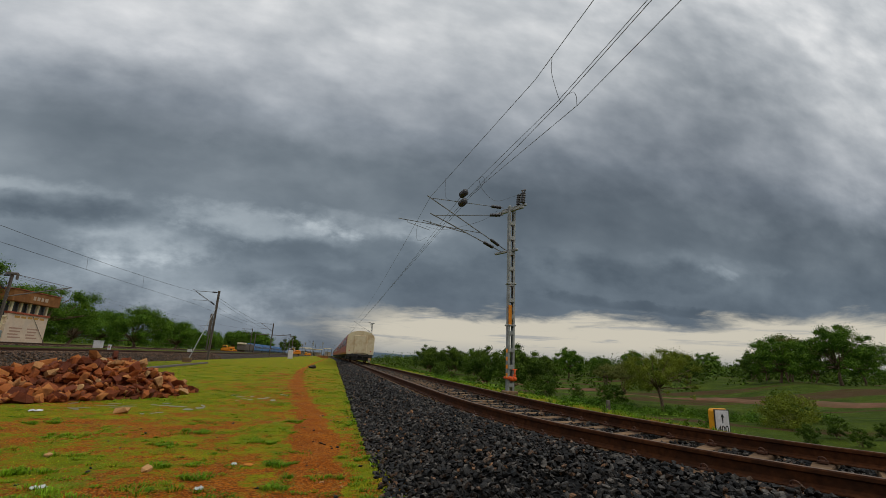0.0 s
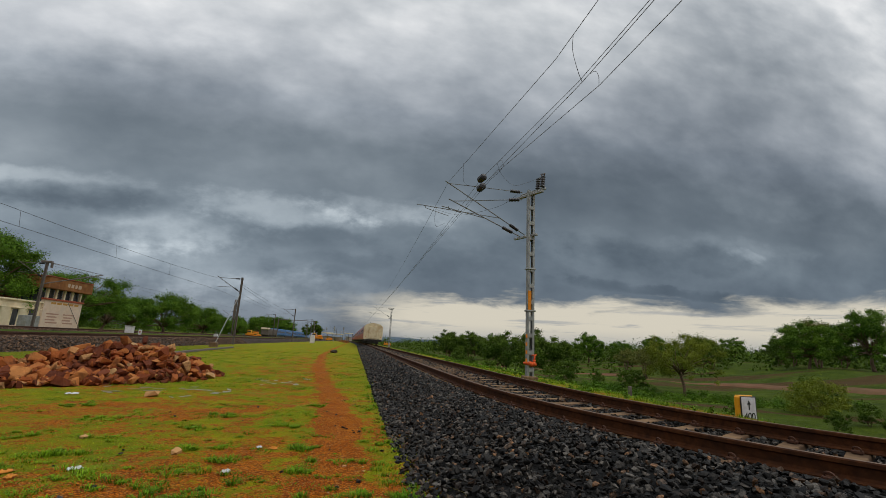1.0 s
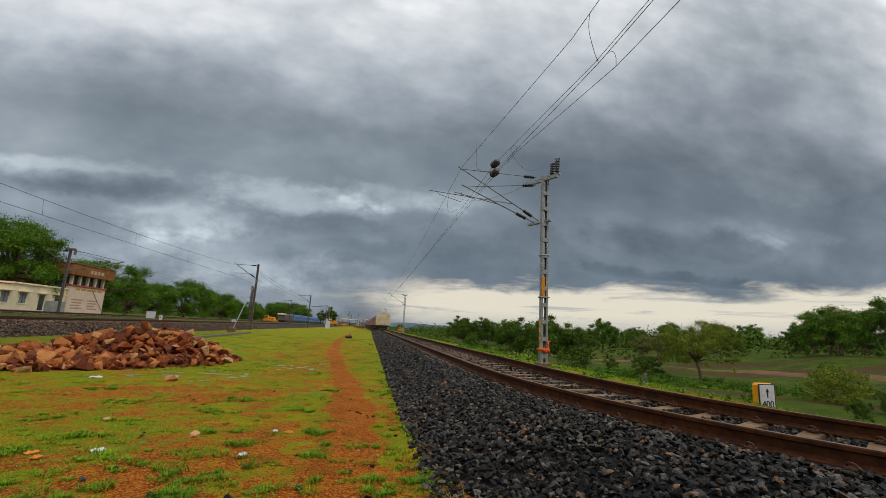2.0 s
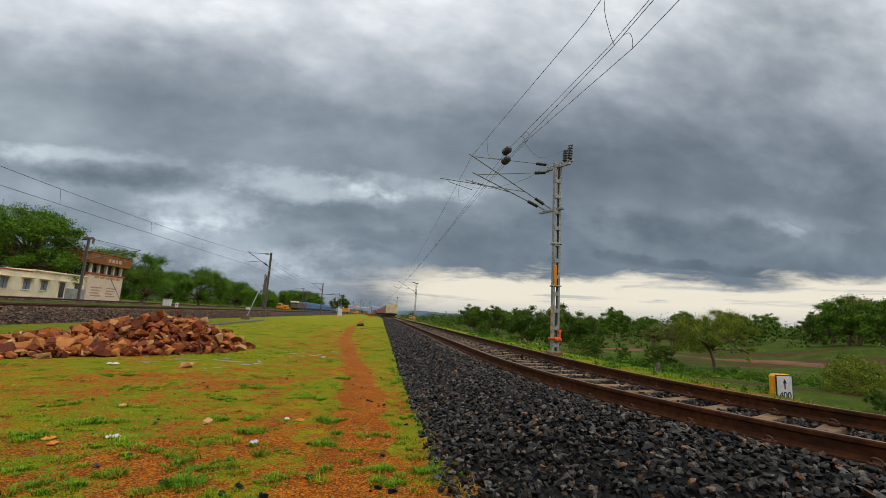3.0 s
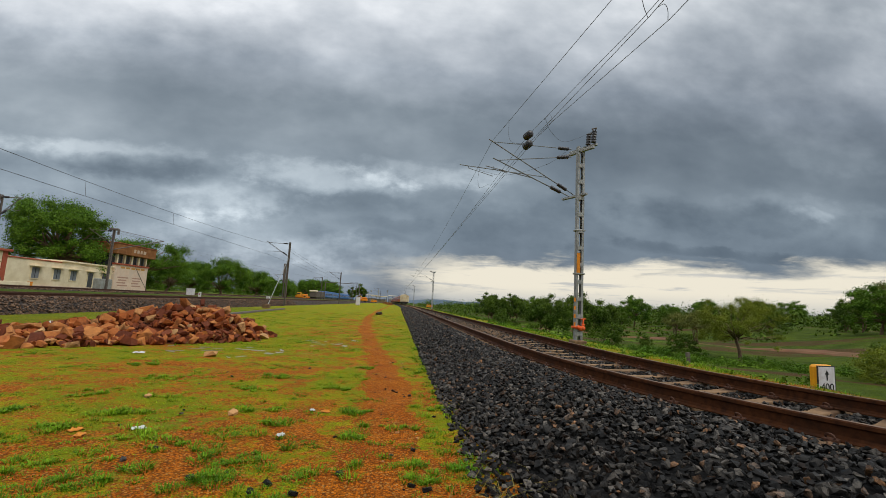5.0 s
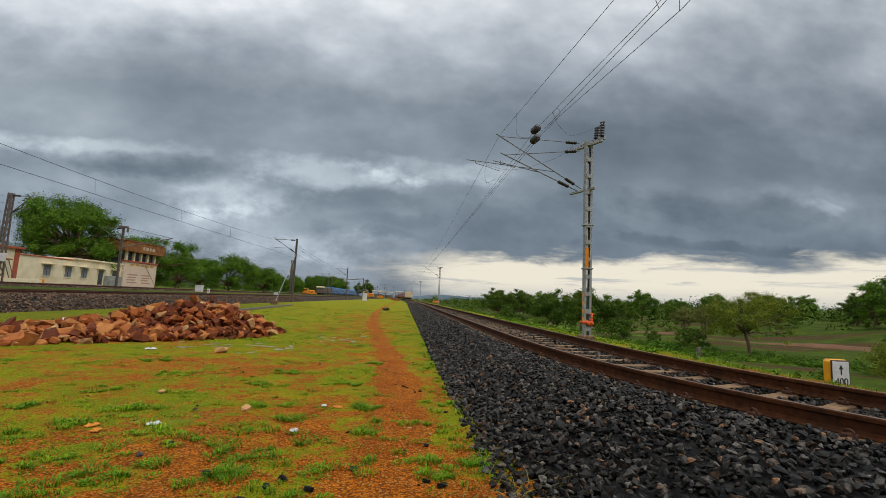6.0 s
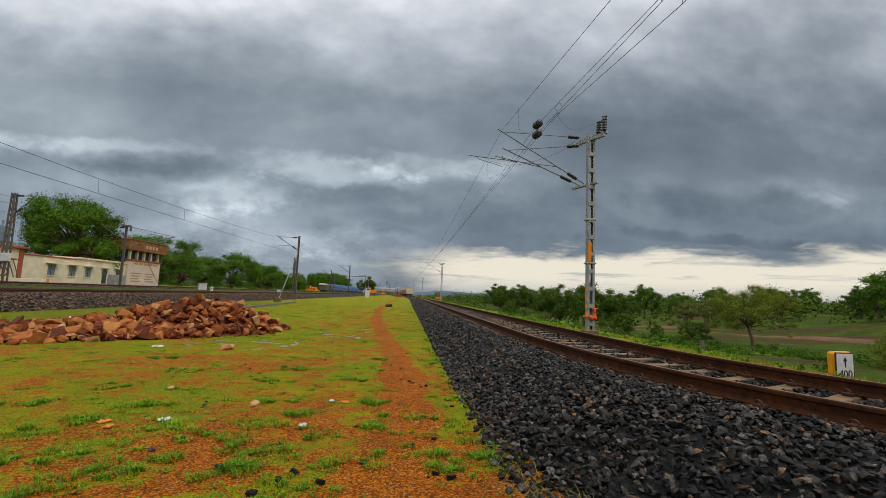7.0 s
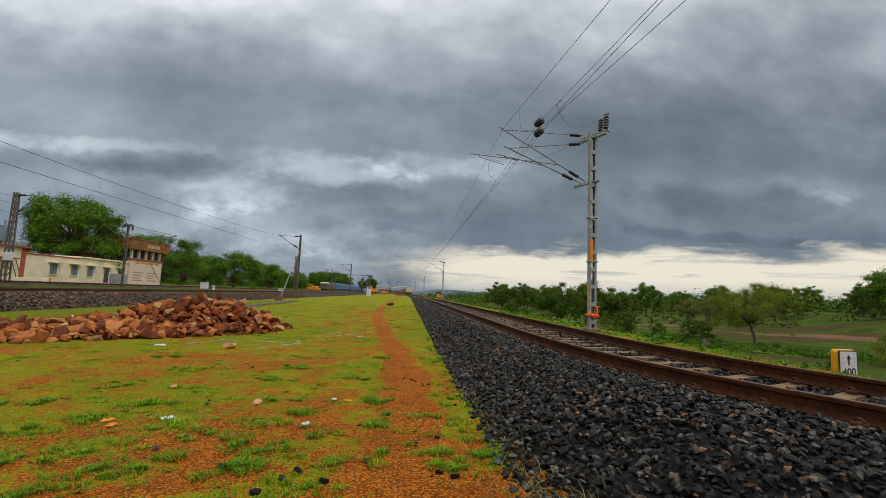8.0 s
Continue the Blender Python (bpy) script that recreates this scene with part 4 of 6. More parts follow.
def build_station():
    h = thing("signal_building", "cream limewashed railway building with a two-storey brown-banded cabin", "building")
    xw, base = -42.0, 0.45
    part("wall", Geo().box(xw - 4, xw, 50.5, 68.6, base, 4.0), M_CREAM, h, "cream limewashed stained wall")
    part("roof", Geo().bevel_box(xw - 4.2, xw + 0.25, 58.8, 68.6, 4.0, 4.2, 0.03), M_CREAM, h)
    part("roof", Geo().bevel_box(xw - 4.2, xw + 0.12, 50.3, 58.8, 3.85, 3.98, 0.03), M_REDTRIM, h, "thin red roof edge")
    part("plinth", Geo().box(xw, xw + 0.06, 50.5, 68.6, base, base + 0.5), M_PINK, h)
    for i, y in enumerate((55.05, 58.3, 61.04, 64.2, 67.1)):
        w = 0.55 if i != 3 else 0.5
        z0, z1 = (1.75, 3.0) if i != 3 else (0.5, 2.95)
        win = part("window" if i != 3 else "door", Geo().box(xw - 0.02, xw + 0.025, y - w, y + w, z0, z1), M_SHUTTER if i < 3 else M_DARKWIN, h)
        fr = Geo()
        fr.box(xw, xw + 0.07, y - w - 0.1, y - w, z0, z1).box(xw, xw + 0.07, y + w, y + w + 0.1, z0, z1).box(xw, xw + 0.10, y - w - 0.12, y + w + 0.12, z0 - 0.1, z0)
        part("window_frame", fr, M_CREAM, win)
        part("bar", Geo().box(xw + 0.02, xw + 0.045, y - 0.03, y + 0.03, z0, z1), M_DARKWIN, win)
        part("sunshade", Geo().bevel_box(xw, xw + 0.6, y - w - 0.35, y + w + 0.35, z1 + 0.1, z1 + 0.2, 0.02), M_CREAM, h)
    # the cabin
    part("cabin_wall", Geo().box(xw - 5, xw + 0.35, 68.6, 77.0, base, 4.55), M_PINK, h, "faded pink wall with old painted lettering")
    part("band", Geo().bevel_box(xw - 5.1, xw + 0.5, 68.5, 77.15, 4.55, 4.8, 0.03), M_REDTRIM, h)
    for y in (68.8, 70.6, 72.4, 74.2, 76.2):
        part("pillar", Geo().box(xw + 0.05, xw + 0.3, y, y + 0.35, 4.2 if y < 68 else 4.8, 6.1), M_CREAM, h)
    part("cabin_window", Geo().box(xw - 2.3, xw - 0.1, 68.2, 76.5, 4.2, 6.1), M_DARKWIN, h, "dark band of cabin windows")
    part("fascia", Geo().bevel_box(xw - 2.6, xw + 1.0, 67.6, 77.7, 6.1, 7.65, 0.06), M_BROWNBAND, h, "deep stained brown roof fascia")
    part("fascia_cap", Geo().bevel_box(xw - 2.7, xw + 1.1, 67.5, 77.8, 7.65, 7.75, 0.03), M_REDTRIM, h)
    M_LETTER = surface("faded_lettering", (0.55, 0.42, 0.30), (0.48, 0.36, 0.26), 3, 0.9, bump=0)
    for y, w in ((71.5, 0.5), (72.3, 0.6), (73.2, 0.5), (74.0, 0.7)):
        part("letter_bar", Geo().box(xw + 1.0, xw + 1.012, y, y + w, 6.6, 7.1), M_LETTER, h)
    M_OCHRE = surface("ochre_lettering", (0.60, 0.30, 0.06), (0.5, 0.25, 0.06), 3, 0.9, bump=0)
    for z, rowsy in ((4.05, (69.9, 71.2, 72.5, 73.8, 75.1)),):
        for y in rowsy:
            part("letter_bar", Geo().box(xw + 0.35, xw + 0.362, y, y + 1.0, z, z + 0.28), M_OCHRE, h)
    M_FADE = surface("faded_red_lettering", (0.45, 0.24, 0.18), (0.5, 0.3, 0.22), 3, 0.9, bump=0)
    for i in range(4):
        for y, w in ((69.4, 2.6), (73.0, 2.5)):
            part("letter_bar", Geo().box(xw + 0.35, xw + 0.362, y + 0.2 * (i % 2), y + w - 0.3 * (i % 3), 2.6 - i * 0.4, 2.78 - i * 0.4), M_FADE, h)
    part("stair_rail", Geo().tube([(xw + 0.4, 73.5, 4.4), (xw + 0.45, 76.9, 1.2)], 0.03, 5), M_IRON, h)
    box = solid("relay_cabinet", Geo().bevel_box(-39.2, -38.2, 60.6, 62.8, 0.5, 2.2, 0.05), M_GALV, "pale grey steel relay cabinet before the building", "cabinet")
    # annex
    a = thing("annex_building", "cream limewashed annex with orange-red corner trims and an awning", "building")
    xa = -38.0
    part("wall", Geo().box(xa - 9, xa, 30.0, 46.2, base, 4.1), M_CREAM, a)
    part("roof", Geo().bevel_box(xa - 9.3, xa + 0.3, 29.7, 46.5, 4.1, 4.32, 0.03), M_REDTRIM, a, "red-brown flat roof edge")
    part("corner_trim", Geo().box(xa, xa + 0.06, 45.75, 46.26, base, 4.1), M_REDTRIM, a)
    part("awning", Geo().bevel_box(xa, xa + 0.9, 41.0, 44.6, 2.95, 3.08, 0.02), M_BROWNBAND, a)
    for y in (42.0, 38.5, 35.0):
        w = part("window", Geo().box(xa, xa + 0.03, y - 0.6, y + 0.6, 1.6, 2.9), M_DARKWIN, a)
        part("window_frame", Geo().box(xa, xa + 0.06, y - 0.7, y - 0.6, 1.5, 3.0).box(xa, xa + 0.06, y + 0.6, y + 0.7, 1.5, 3.0), M_REDTRIM, w)
    part("low_wall", Geo().bevel_box(xa + 0.2, xa + 0.5, 42.0, 49.0, base, 1.25, 0.03), M_CREAM, a, "low cream wall with orange end")
    part("low_wall_end", Geo().bevel_box(xa + 0.18, xa + 0.53, 48.8, 49.1, base, 1.3, 0.02), M_ORANGE, a)
    for y in (44.6, 45.1):
        part("pipe", Geo().tube([(xa + 0.1, y, 3.0), (xa + 0.35, y + 0.5, 1.3)], 0.04, 5), M_IRON, a)
    tank = thing("water_tank", "blue-grey steel water tank on a far frame", "water tank")
    tx, ty = -58.9, 67.6
    part("drum", Geo().lathe((tx, ty, 6.6), (tx, ty, 8.7), [(0, 0.75), (0.02, 0.8), (0.5, 0.83), (0.98, 0.8), (1, 0.65)], 20), M_TANK, tank)
    part("platform", Geo().bevel_box(tx - 1.0, tx + 1.0, ty - 1.0, ty + 1.0, 6.3, 6.6, 0.05), M_TANK, tank)
    for x in (tx - 0.8, tx + 0.8):
        for y in (ty - 0.8, ty + 0.8):
            part("leg", Geo().box(x - 0.12, x + 0.12, y - 0.12, y + 0.12, 0.4, 6.4), M_TANK, tank)
    part("vent", Geo().tube([(tx, ty, 8.7), (tx, ty, 9.5)], 0.12, 6), M_TANK, tank)


build_station()

box = thing("location_box", "white painted trackside equipment box on a plinth", "cabinet")
box.matrix_basis = pose(-24.0, 53.7, 0.66) @ Matrix.Scale(0.72, 4)
part("body", Geo().bevel_box(-0.5, 0.5, -0.4, 0.4, 0.15, 1.15, 0.03), M_WHITE, box)
part("lid", Geo().bevel_box(-0.56, 0.56, -0.46, 0.46, 1.15, 1.22, 0.02), M_WHITE, box)
part("plinth", Geo().bevel_box(-0.55, 0.55, -0.45, 0.45, -0.2, 0.15, 0.02), M_SLEEPER, box)
box2 = copy_thing(box, pose(-21.0, 74.0, 0.5) @ Matrix.Scale(0.7, 4))
km = thing("kilometre_post", "small white post with a red mark beside a yard track", "post")
km.matrix_basis = pose(-20.2, 47.3, 0.42) @ Matrix.Scale(0.8, 4)
part("post", Geo().bevel_box(-0.16, 0.16, -0.08, 0.08, 0.0, 0.95, 0.03), M_WHITE, km)
part("mark", Geo().box(-0.08, 0.08, -0.09, -0.08, 0.62, 0.78), M_REDTRIM, km, "small red painted mark")
hut = solid("white_relay_post", Geo().bevel_box(-10.1, -9.1, 108, 109, 0.0, 1.9, 0.04), M_WHITE, "white painted trackside relay post", "post")
trough = Geo()
tp = [(-9.2, 16.0, 0.03), (-9.2, 19.2, 0.04), (-9.3, 23.3, 0.03), (-10.0, 33.0, 0.04), (-10.6, 43.0, 0.03)]
for p, q in zip(tp, tp[1:]):
    trough.tube([p, q], 0.10, 6)
solid("cable_duct", trough, M_IRON, "dark low cable duct lying along the grass", "duct")

# ---- far yard: blue train, orange works vehicles, low sheds ----
M_BLUE = surface("blue_coach_paint", (0.035, 0.16, 0.42), (0.03, 0.13, 0.36), 0.6, 0.45, bump=0.05, c3=(0.06, 0.20, 0.42), scale3=0.4)
blue = thing("blue_train", "standing blue coaches behind a brown locomotive", "train")
for c in range(6):
    y0 = 215 + c * 23.8
    coach = part("coach", Geo().bevel_box(-38.2, -35.0, y0, y0 + 23.2, 1.4, 4.6, 0.35), M_BLUE, blue, "blue painted coach")
    part("underframe", Geo().box(-37.9, -35.2, y0 + 1, y0 + 22, 0.7, 1.45), M_BLACK, coach)
    for k in range(9):
        part("window", Geo().box(-35.0, -34.96, y0 + 2 + k * 2.3, y0 + 3.3 + k * 2.3, 2.7, 3.5), M_DARKWIN, coach)
loco = part("locomotive", Geo().bevel_box(-38.2, -35.0, 194, 213.5, 1.3, 4.2, 0.3), M_IRON, blue, "dark brown locomotive with a pale cab roof")
part("cab", Geo().bevel_box(-38.25, -34.95, 193.6, 196, 3.7, 4.4, 0.2), M_CREAM, loco)
part("underframe", Geo().box(-37.9, -35.2, 195, 212, 0.6, 1.35), M_BLACK, loco)


def works_vehicle(x, y, z, s):
    v = thing("works_vehicle", "orange railway works machine parked in the yard", "vehicle", "works vehicles", at=pose(x, y, z) @ Matrix.Scale(s, 4))
    part("body", Geo().bevel_box(-3.2, 3.2, -1.3, 1.3, 0.8, 2.0, 0.2), M_ORANGE, v)
    part("cab", Geo().bevel_box(-2.6, -0.4, -1.2, 1.2, 2.0, 3.6, 0.25), M_YELLOW, v)
    part("engine_cover", Geo().bevel_box(0.1, 2.9, -1.1, 1.1, 2.0, 2.9, 0.3), M_ORANGE, v)
    part("window", Geo().box(-2.4, -0.6, -1.22, -1.19, 2.6, 3.3), M_DARKWIN, v)
    for wx in (-2, 2):
        part("wheel", Geo().lathe((wx, -1.25, 0.5), (wx, -1.0, 0.5), [(0, 0.4), (0.2, 0.5), (0.8, 0.5), (1, 0.4)], 14), M_BLACK, v)


works_vehicle(-38.5, 181.0, 0.3, 0.75)
works_vehicle(-34.0, 168.0, 0.3, 0.4)
works_vehicle(-16.5, 205.0, 0.3, 0.8)
works_vehicle(-11.5, 212.0, 0.3, 0.45)
works_vehicle(9.5, 130.0, 0.0, 0.32)
for x, y, w, d, hh in ((-14.0, 330.0, 12, 8, 4.5), (-24.0, 360.0, 14, 8, 5.5), (-5.0, 380.0, 7, 8, 6.0)):
    shed = thing("platform_shed", "low pale station shed with a flat roof", "shed", "station sheds")
    part("roof", Geo().bevel_box(x - w / 2, x + w / 2, y - d / 2, y + d / 2, hh, hh + 0.5, 0.1), M_CREAM, shed)
    for px in (x - w / 2 + 0.5, x, x + w / 2 - 0.5):
        part("post", Geo().box(px - 0.2, px + 0.2, y - 0.2, y + 0.2, 0, hh), M_IRON, shed)
    part("wall", Geo().box(x - w / 2 + 1, x + w / 2 - 1, y + 2, y + 2.3, 0, hh * 0.6), M_PINK, shed)


def bank_stones():
    rng = random.Random(91)
    shapes = [rough_stone(500 + i, 8, (1.0, 0.75, 0.55)) for i in range(8)]
    g = Geo()
    for i in range(9000):
        y = 6 + 60 * rng.random() ** 1.3
        u = rng.random()
        x = -14.35 - 1.65 * u
        z = float(np.interp(x, [-16.0, -15.4, -14.95, -14.35], [0.61, 0.58, 0.40, -0.08])) + rng.uniform(0.0, 0.05)
        m = pose(x, y, z, rng.uniform(-40, 40), rng.uniform(-40, 40), rng.uniform(0, 360)) @ Matrix.Scale(rng.uniform(0.08, 0.19), 4)
        v, f = shapes[i % 8]
        g.add([m @ p for p in v], f)
    for i in range(3500):
        y = 10 + 75 * rng.random() ** 1.2
        x = -26.1 - 1.3 * rng.random()
        z = float(np.interp(x, [-27.1, -26.65, -26.05], [0.78, 0.60, 0.30])) + rng.uniform(0.0, 0.05)
        m = pose(x, y, z, rng.uniform(-40, 40), rng.uniform(-40, 40), rng.uniform(0, 360)) @ Matrix.Scale(rng.uniform(0.10, 0.24), 4)
        v, f = shapes[i % 8]
        g.add([m @ p for p in v], f)
    tagged(new("bank_stones", g.mesh("bank_stones", M_STONE_BROWN)), "brown stained ballast stones on the yard bank", "ballast", kind="stuff")


M_STONE_BROWN = surface("brown_ballast_stone", (0.075, 0.042, 0.024), (0.19, 0.115, 0.07), 9, 0.8, bump=0.2, vary=0.75, by="island")
bank_stones()

for x, y, h in ((-8.5, 190.0, 6.0), (-6.0, 240.0, 7.5), (-16.0, 260.0, 7.5), (-20.0, 300.0, 7.5), (-10.0, 330.0, 7.0), (-3.5, 215.0, 3.0), (-26.0, 250.0, 7.5)):
    o = thing("signal_post", "slim grey post among the far station tracks", "post", "far posts", at=pose(x, y, 0.0))
    part("pole", Geo().tube([(0, 0, -0.3), (0, 0, h)], 0.12, 6), M_GALV, o)
    part("head", Geo().bevel_box(-0.3, 0.3, -0.2, 0.2, h - 1.2, h, 0.05), M_GALV, o)
for x, y in ((-3.0, 175.0), (-4.2, 196.0), (-6.4, 230.0)):
    o = thing("material_stack", "low stack of brown sleepers beside the far tracks", "stack", "material stacks", at=pose(x, y, 0.0))
    for k in range(3):
        part("beam", Geo().bevel_box(-1.3 + 0.2 * k, 1.3 - 0.2 * k, -0.4, 0.4, k * 0.3, k * 0.3 + 0.28, 0.03), M_BROWNBAND, o)

# ---- trees and shrubs ----


def leaf_mesh(name, material, centres, radii, count, size, seed, squash=0.7, droop=0.0):
    """Many small leaves in uneven clumps: each a folded four-cornered blade."""
    rng = np.random.default_rng(seed)
    centres, radii = np.array(centres), np.array(radii)
    share = radii ** 2 / np.sum(radii ** 2)
    pick = rng.choice(len(centres), size=count, p=share)
    d = rng.normal(size=(count, 3))
    d /= np.linalg.norm(d, axis=1)[:, None]
    rad = np.minimum(np.abs(rng.normal(0.55, 0.38, count)), 1.5)
    d[:, 2] *= squash
    pos = centres[pick] + d * (radii[pick] * rad)[:, None]
    face = d + rng.normal(size=(count, 3)) * 0.6 + np.array([0.0, 0.0, 0.35])
    face /= np.linalg.norm(face, axis=1)[:, None]
    a = rng.normal(size=(count, 3))
    a[:, 2] -= droop
    a -= face * np.sum(a * face, axis=1)[:, None]
    a /= np.linalg.norm(a, axis=1)[:, None]
    b = np.cross(a, face)
    s = size * rng.uniform(0.55, 1.35, count)[:, None]
    v = np.stack([pos - a * s, pos + b * s * 0.45, pos + a * s, pos - b * s * 0.45], axis=1).reshape(-1, 3)
    me = bpy.data.meshes.new(name)
    me.from_pydata(v.tolist(), [], np.arange(count * 4).reshape(-1, 4).tolist())
    me.materials.append(material)
    return me


def tree(label, height, width, material, leaves, size, seed, trunk=0.18, bare=0.3, flat=0.6, clumps=40, stems=1, airy=1.0, category="tree", name="tree"):
    rng = random.Random(seed)
    t = thing(name, label, category)
    centres, radii = [], []
    zc = height * (bare + (1 - bare) * 0.45)
    for i in range(clumps):
        a = rng.uniform(0, 2 * math.pi)
        r = math.sqrt(rng.random()) * width / 2 * 0.86
        edge = r / (width / 2)
        top = height * (1 - 0.32 * edge ** 2) * rng.uniform(0.84, 1.0)
        bottom = height * bare * (1.0 + 0.25 * edge) if rng.random() < 0.8 else height * bare * 0.8
        z = bottom + (top - bottom) * rng.random() ** flat
        centres.append((r * math.cos(a) * rng.uniform(0.9, 1.1), r * math.sin(a), z))
        radii.append(width * rng.uniform(0.07, 0.17) * airy)
    part("crown", leaf_mesh("crown", material, centres, radii, leaves, size, seed), None, t)
    g = Geo()
    for s in range(stems):
        lean = Vector((rng.uniform(-0.1, 0.1), rng.uniform(-0.1, 0.1), 0)) * height * (1 if stems == 1 else 1.4)
        fork = Vector((lean.x, lean.y, height * (bare + 0.08)))
        foot = Vector((rng.uniform(-0.12, 0.12) * (stems - 1), rng.uniform(-0.12, 0.12) * (stems - 1), -0.25))
        r0 = trunk / math.sqrt(stems)
        g.tube([foot, foot.lerp(fork, 0.15), foot.lerp(fork, 0.55) + Vector((rng.uniform(-0.06, 0.06) * height, 0, 0)) * 0.5, fork], [r0 * 1.35, r0, r0 * 0.85, r0 * 0.7], 8)
        order = sorted(range(clumps), key=lambda i: rng.random())[: max(5, clumps // (3 * stems))]
        for i in order:
            c = Vector(centres[i])
            mid = fork.lerp(c, 0.5) + Vector((rng.uniform(-1, 1), rng.uniform(-1, 1), rng.uniform(-0.2, 0.6))) * width * 0.05
            g.tube([fork, fork.lerp(mid, 0.5) + Vector((0, 0, 0.03 * height)), mid, c], [r0 * 0.5, r0 * 0.36, r0 * 0.24, r0 * 0.08], 5)
    part("trunk", g, M_BARK, t, smooth=True)
    return t


def plant(kind, x, y, turn=0.0, scale=1.0, z=None, tall=1.0):
    m = pose(x, y, ground_height(x, y) if z is None else z, 0, 0, turn) @ Matrix.Diagonal((scale, scale, scale * tall, 1))
    return copy_thing(kind, m)


BIG = tree("large dense green tree behind the signal building", 13.6, 13.2, M_LEAF, 90000, 0.13, 11, 0.5, 0.22, 0.6, 130, airy=0.8)
BIG.matrix_basis = pose(-48.0, 66.0, 0.4)
SPREAD = tree("spreading green tree with open layered boughs", 11.0, 15.0, M_LEAF, 44000, 0.13, 12, 0.4, 0.22, 0.6, 75, airy=0.65)
SPREAD.matrix_basis = pose(-46.5, 86.0, 0.4)
ROUND = tree("broad round green tree at the yard's edge", 10.0, 15.0, M_LEAF, 44000, 0.15, 13, 0.4, 0.08, 0.55, 90, airy=0.85)
ROUND.matrix_basis = pose(-46.0, 119.0, 0.4)
for x, y, r, s in ((-44.0, 140.0, 60, 0.8), (-52.0, 104.0, 130, 0.78), (-47.0, 155.0, 200, 0.72), (-58.0, 128.0, 30, 0.9), (-64.0, 74.0, 80, 0.55), (-50.0, 176.0, 260, 0.7)):
    plant(ROUND, x, y, r, s)
for x, y, r, s in ((-44.0, 178.0, 10, 0.55), (-52.0, 260.0, 90, 1.15), (-43.0, 250.0, 50, 1.1), (-44.0, 285.0, 70, 1.15), (-60.0, 300.0, 190, 1.1), (-46.0, 300.0, 20, 1.0), (-56.0, 222.0, 20, 0.9), (-48.0, 330.0, 120, 1.0)):
    plant(ROUND, x, y, r, s)
plant(SPREAD, -57.0, 98.0, 140, 0.8)
DARKT = tree("dark compact tree at the end of the yard", 8.0, 7.0, M_LEAF_DARK, 7000, 0.25, 14, 0.25, 0.15, 0.6, 34)
DARKT.matrix_basis = pose(-19.0, 222.0, 0.2) @ Matrix.Scale(1.05, 4)
plant(DARKT, -23.5, 226.0, 70, 0.75)

ACACIA = tree("light green acacia with a feathery spreading crown", 5.6, 6.6, M_LEAF_LIGHT, 46000, 0.045, 21, 0.14, 0.22, 0.6, 95, airy=0.6)
ACACIA.matrix_basis = pose(27.15, 32.4, ground_height(27.15, 32.4))
THORN = tree("dense dark green thorn tree with several stems", 5.2, 5.6, M_LEAF_DARK, 24000, 0.08, 22, 0.14, 0.1, 0.6, 55, stems=3, airy=0.8)
THORN.matrix_basis = pose(17.4, 40.5, ground_height(17.4, 40.5))
UMBRELLA = tree("green field tree with a rounded crown on a bare trunk", 8.6, 8.2, M_LEAF, 30000, 0.12, 23, 0.22, 0.13, 0.75, 85, airy=0.8)
UMBRELLA.matrix_basis = pose(59.0, 104.6, ground_height(59.0, 104.6))
OLIVE = tree("olive-brown many-stemmed small tree in the field", 4.2, 4.6, M_LEAF_OLIVE, 11000, 0.075, 24, 0.16, 0.3, 0.7, 36, stems=4)
OLIVE.matrix_basis = pose(37.4, 51.9, ground_height(37.4, 51.9))
BUSH = tree("round dark green bush on the low ground", 2.3, 2.5, M_LEAF_DARK, 6000, 0.07, 25, 0.05, 0.02, 0.5, 34, stems=3, category="bush", name="bush")
BUSH.matrix_basis = pose(17.6, 34.4, ground_height(17.6, 34.4))
YELLOWBUSH = tree("yellow-green straggling bush below the bank", 2.6, 4.6, M_LEAF_LIGHT, 11000, 0.06, 26, 0.05, 0.02, 0.5, 44, stems=4, category="bush", name="bush")
YELLOWBUSH.matrix_basis = pose(27.0, 21.8, ground_height(27.0, 21.8)) @ Matrix.Scale(0.8, 4)

for x, y, r, s in ((20.6, 93.0, 0, 1.15), (24.3, 91.0, 90, 1.2), (29.8, 93.0, 200, 1.0), (27.0, 99.0, 40, 1.25), (22.0, 104.0, 140, 1.3), (34.0, 98.0, 300, 1.1), (20.5, 41.5, 120, 0.85), (15.4, 44.0, 250, 0.9), (45.0, 101.0, 70, 1.1)):
    plant(THORN, x, y, r, s)
for x, y, r, s in ((66.6, 102.0, 60, 0.72), (52.0, 120.0, 10, 0.9), (82.0, 110.0, 220, 0.8), (90.0, 92.0, 120, 0.75), (104.0, 120.0, 300, 0.9), (40.0, 125.0, 20, 0.9)):
    plant(UMBRELLA, x, y, r, s)
R1 = plant(UMBRELLA, 58.0, 47.5, 40, 0.84, tall=0.95)
plant(UMBRELLA, 65.0, 45.0, 160, 1.02)
plant(UMBRELLA, 80.0, 52.0, 240, 0.85)
plant(OLIVE, 66.0, 52.5, 200, 1.7)
for x, y, r, s in ((80.0, 60.0, 100, 1.3), (70.0, 60.0, 150, 1.1), (55.0, 60.0, 10, 0.9)):
    plant(THORN, x, y, r, s)
for x, y, r, s in ((44.0, 66.0, 40, 0.9), (70.0, 78.0, 130, 1.2)):
    plant(OLIVE, x, y, r, s)
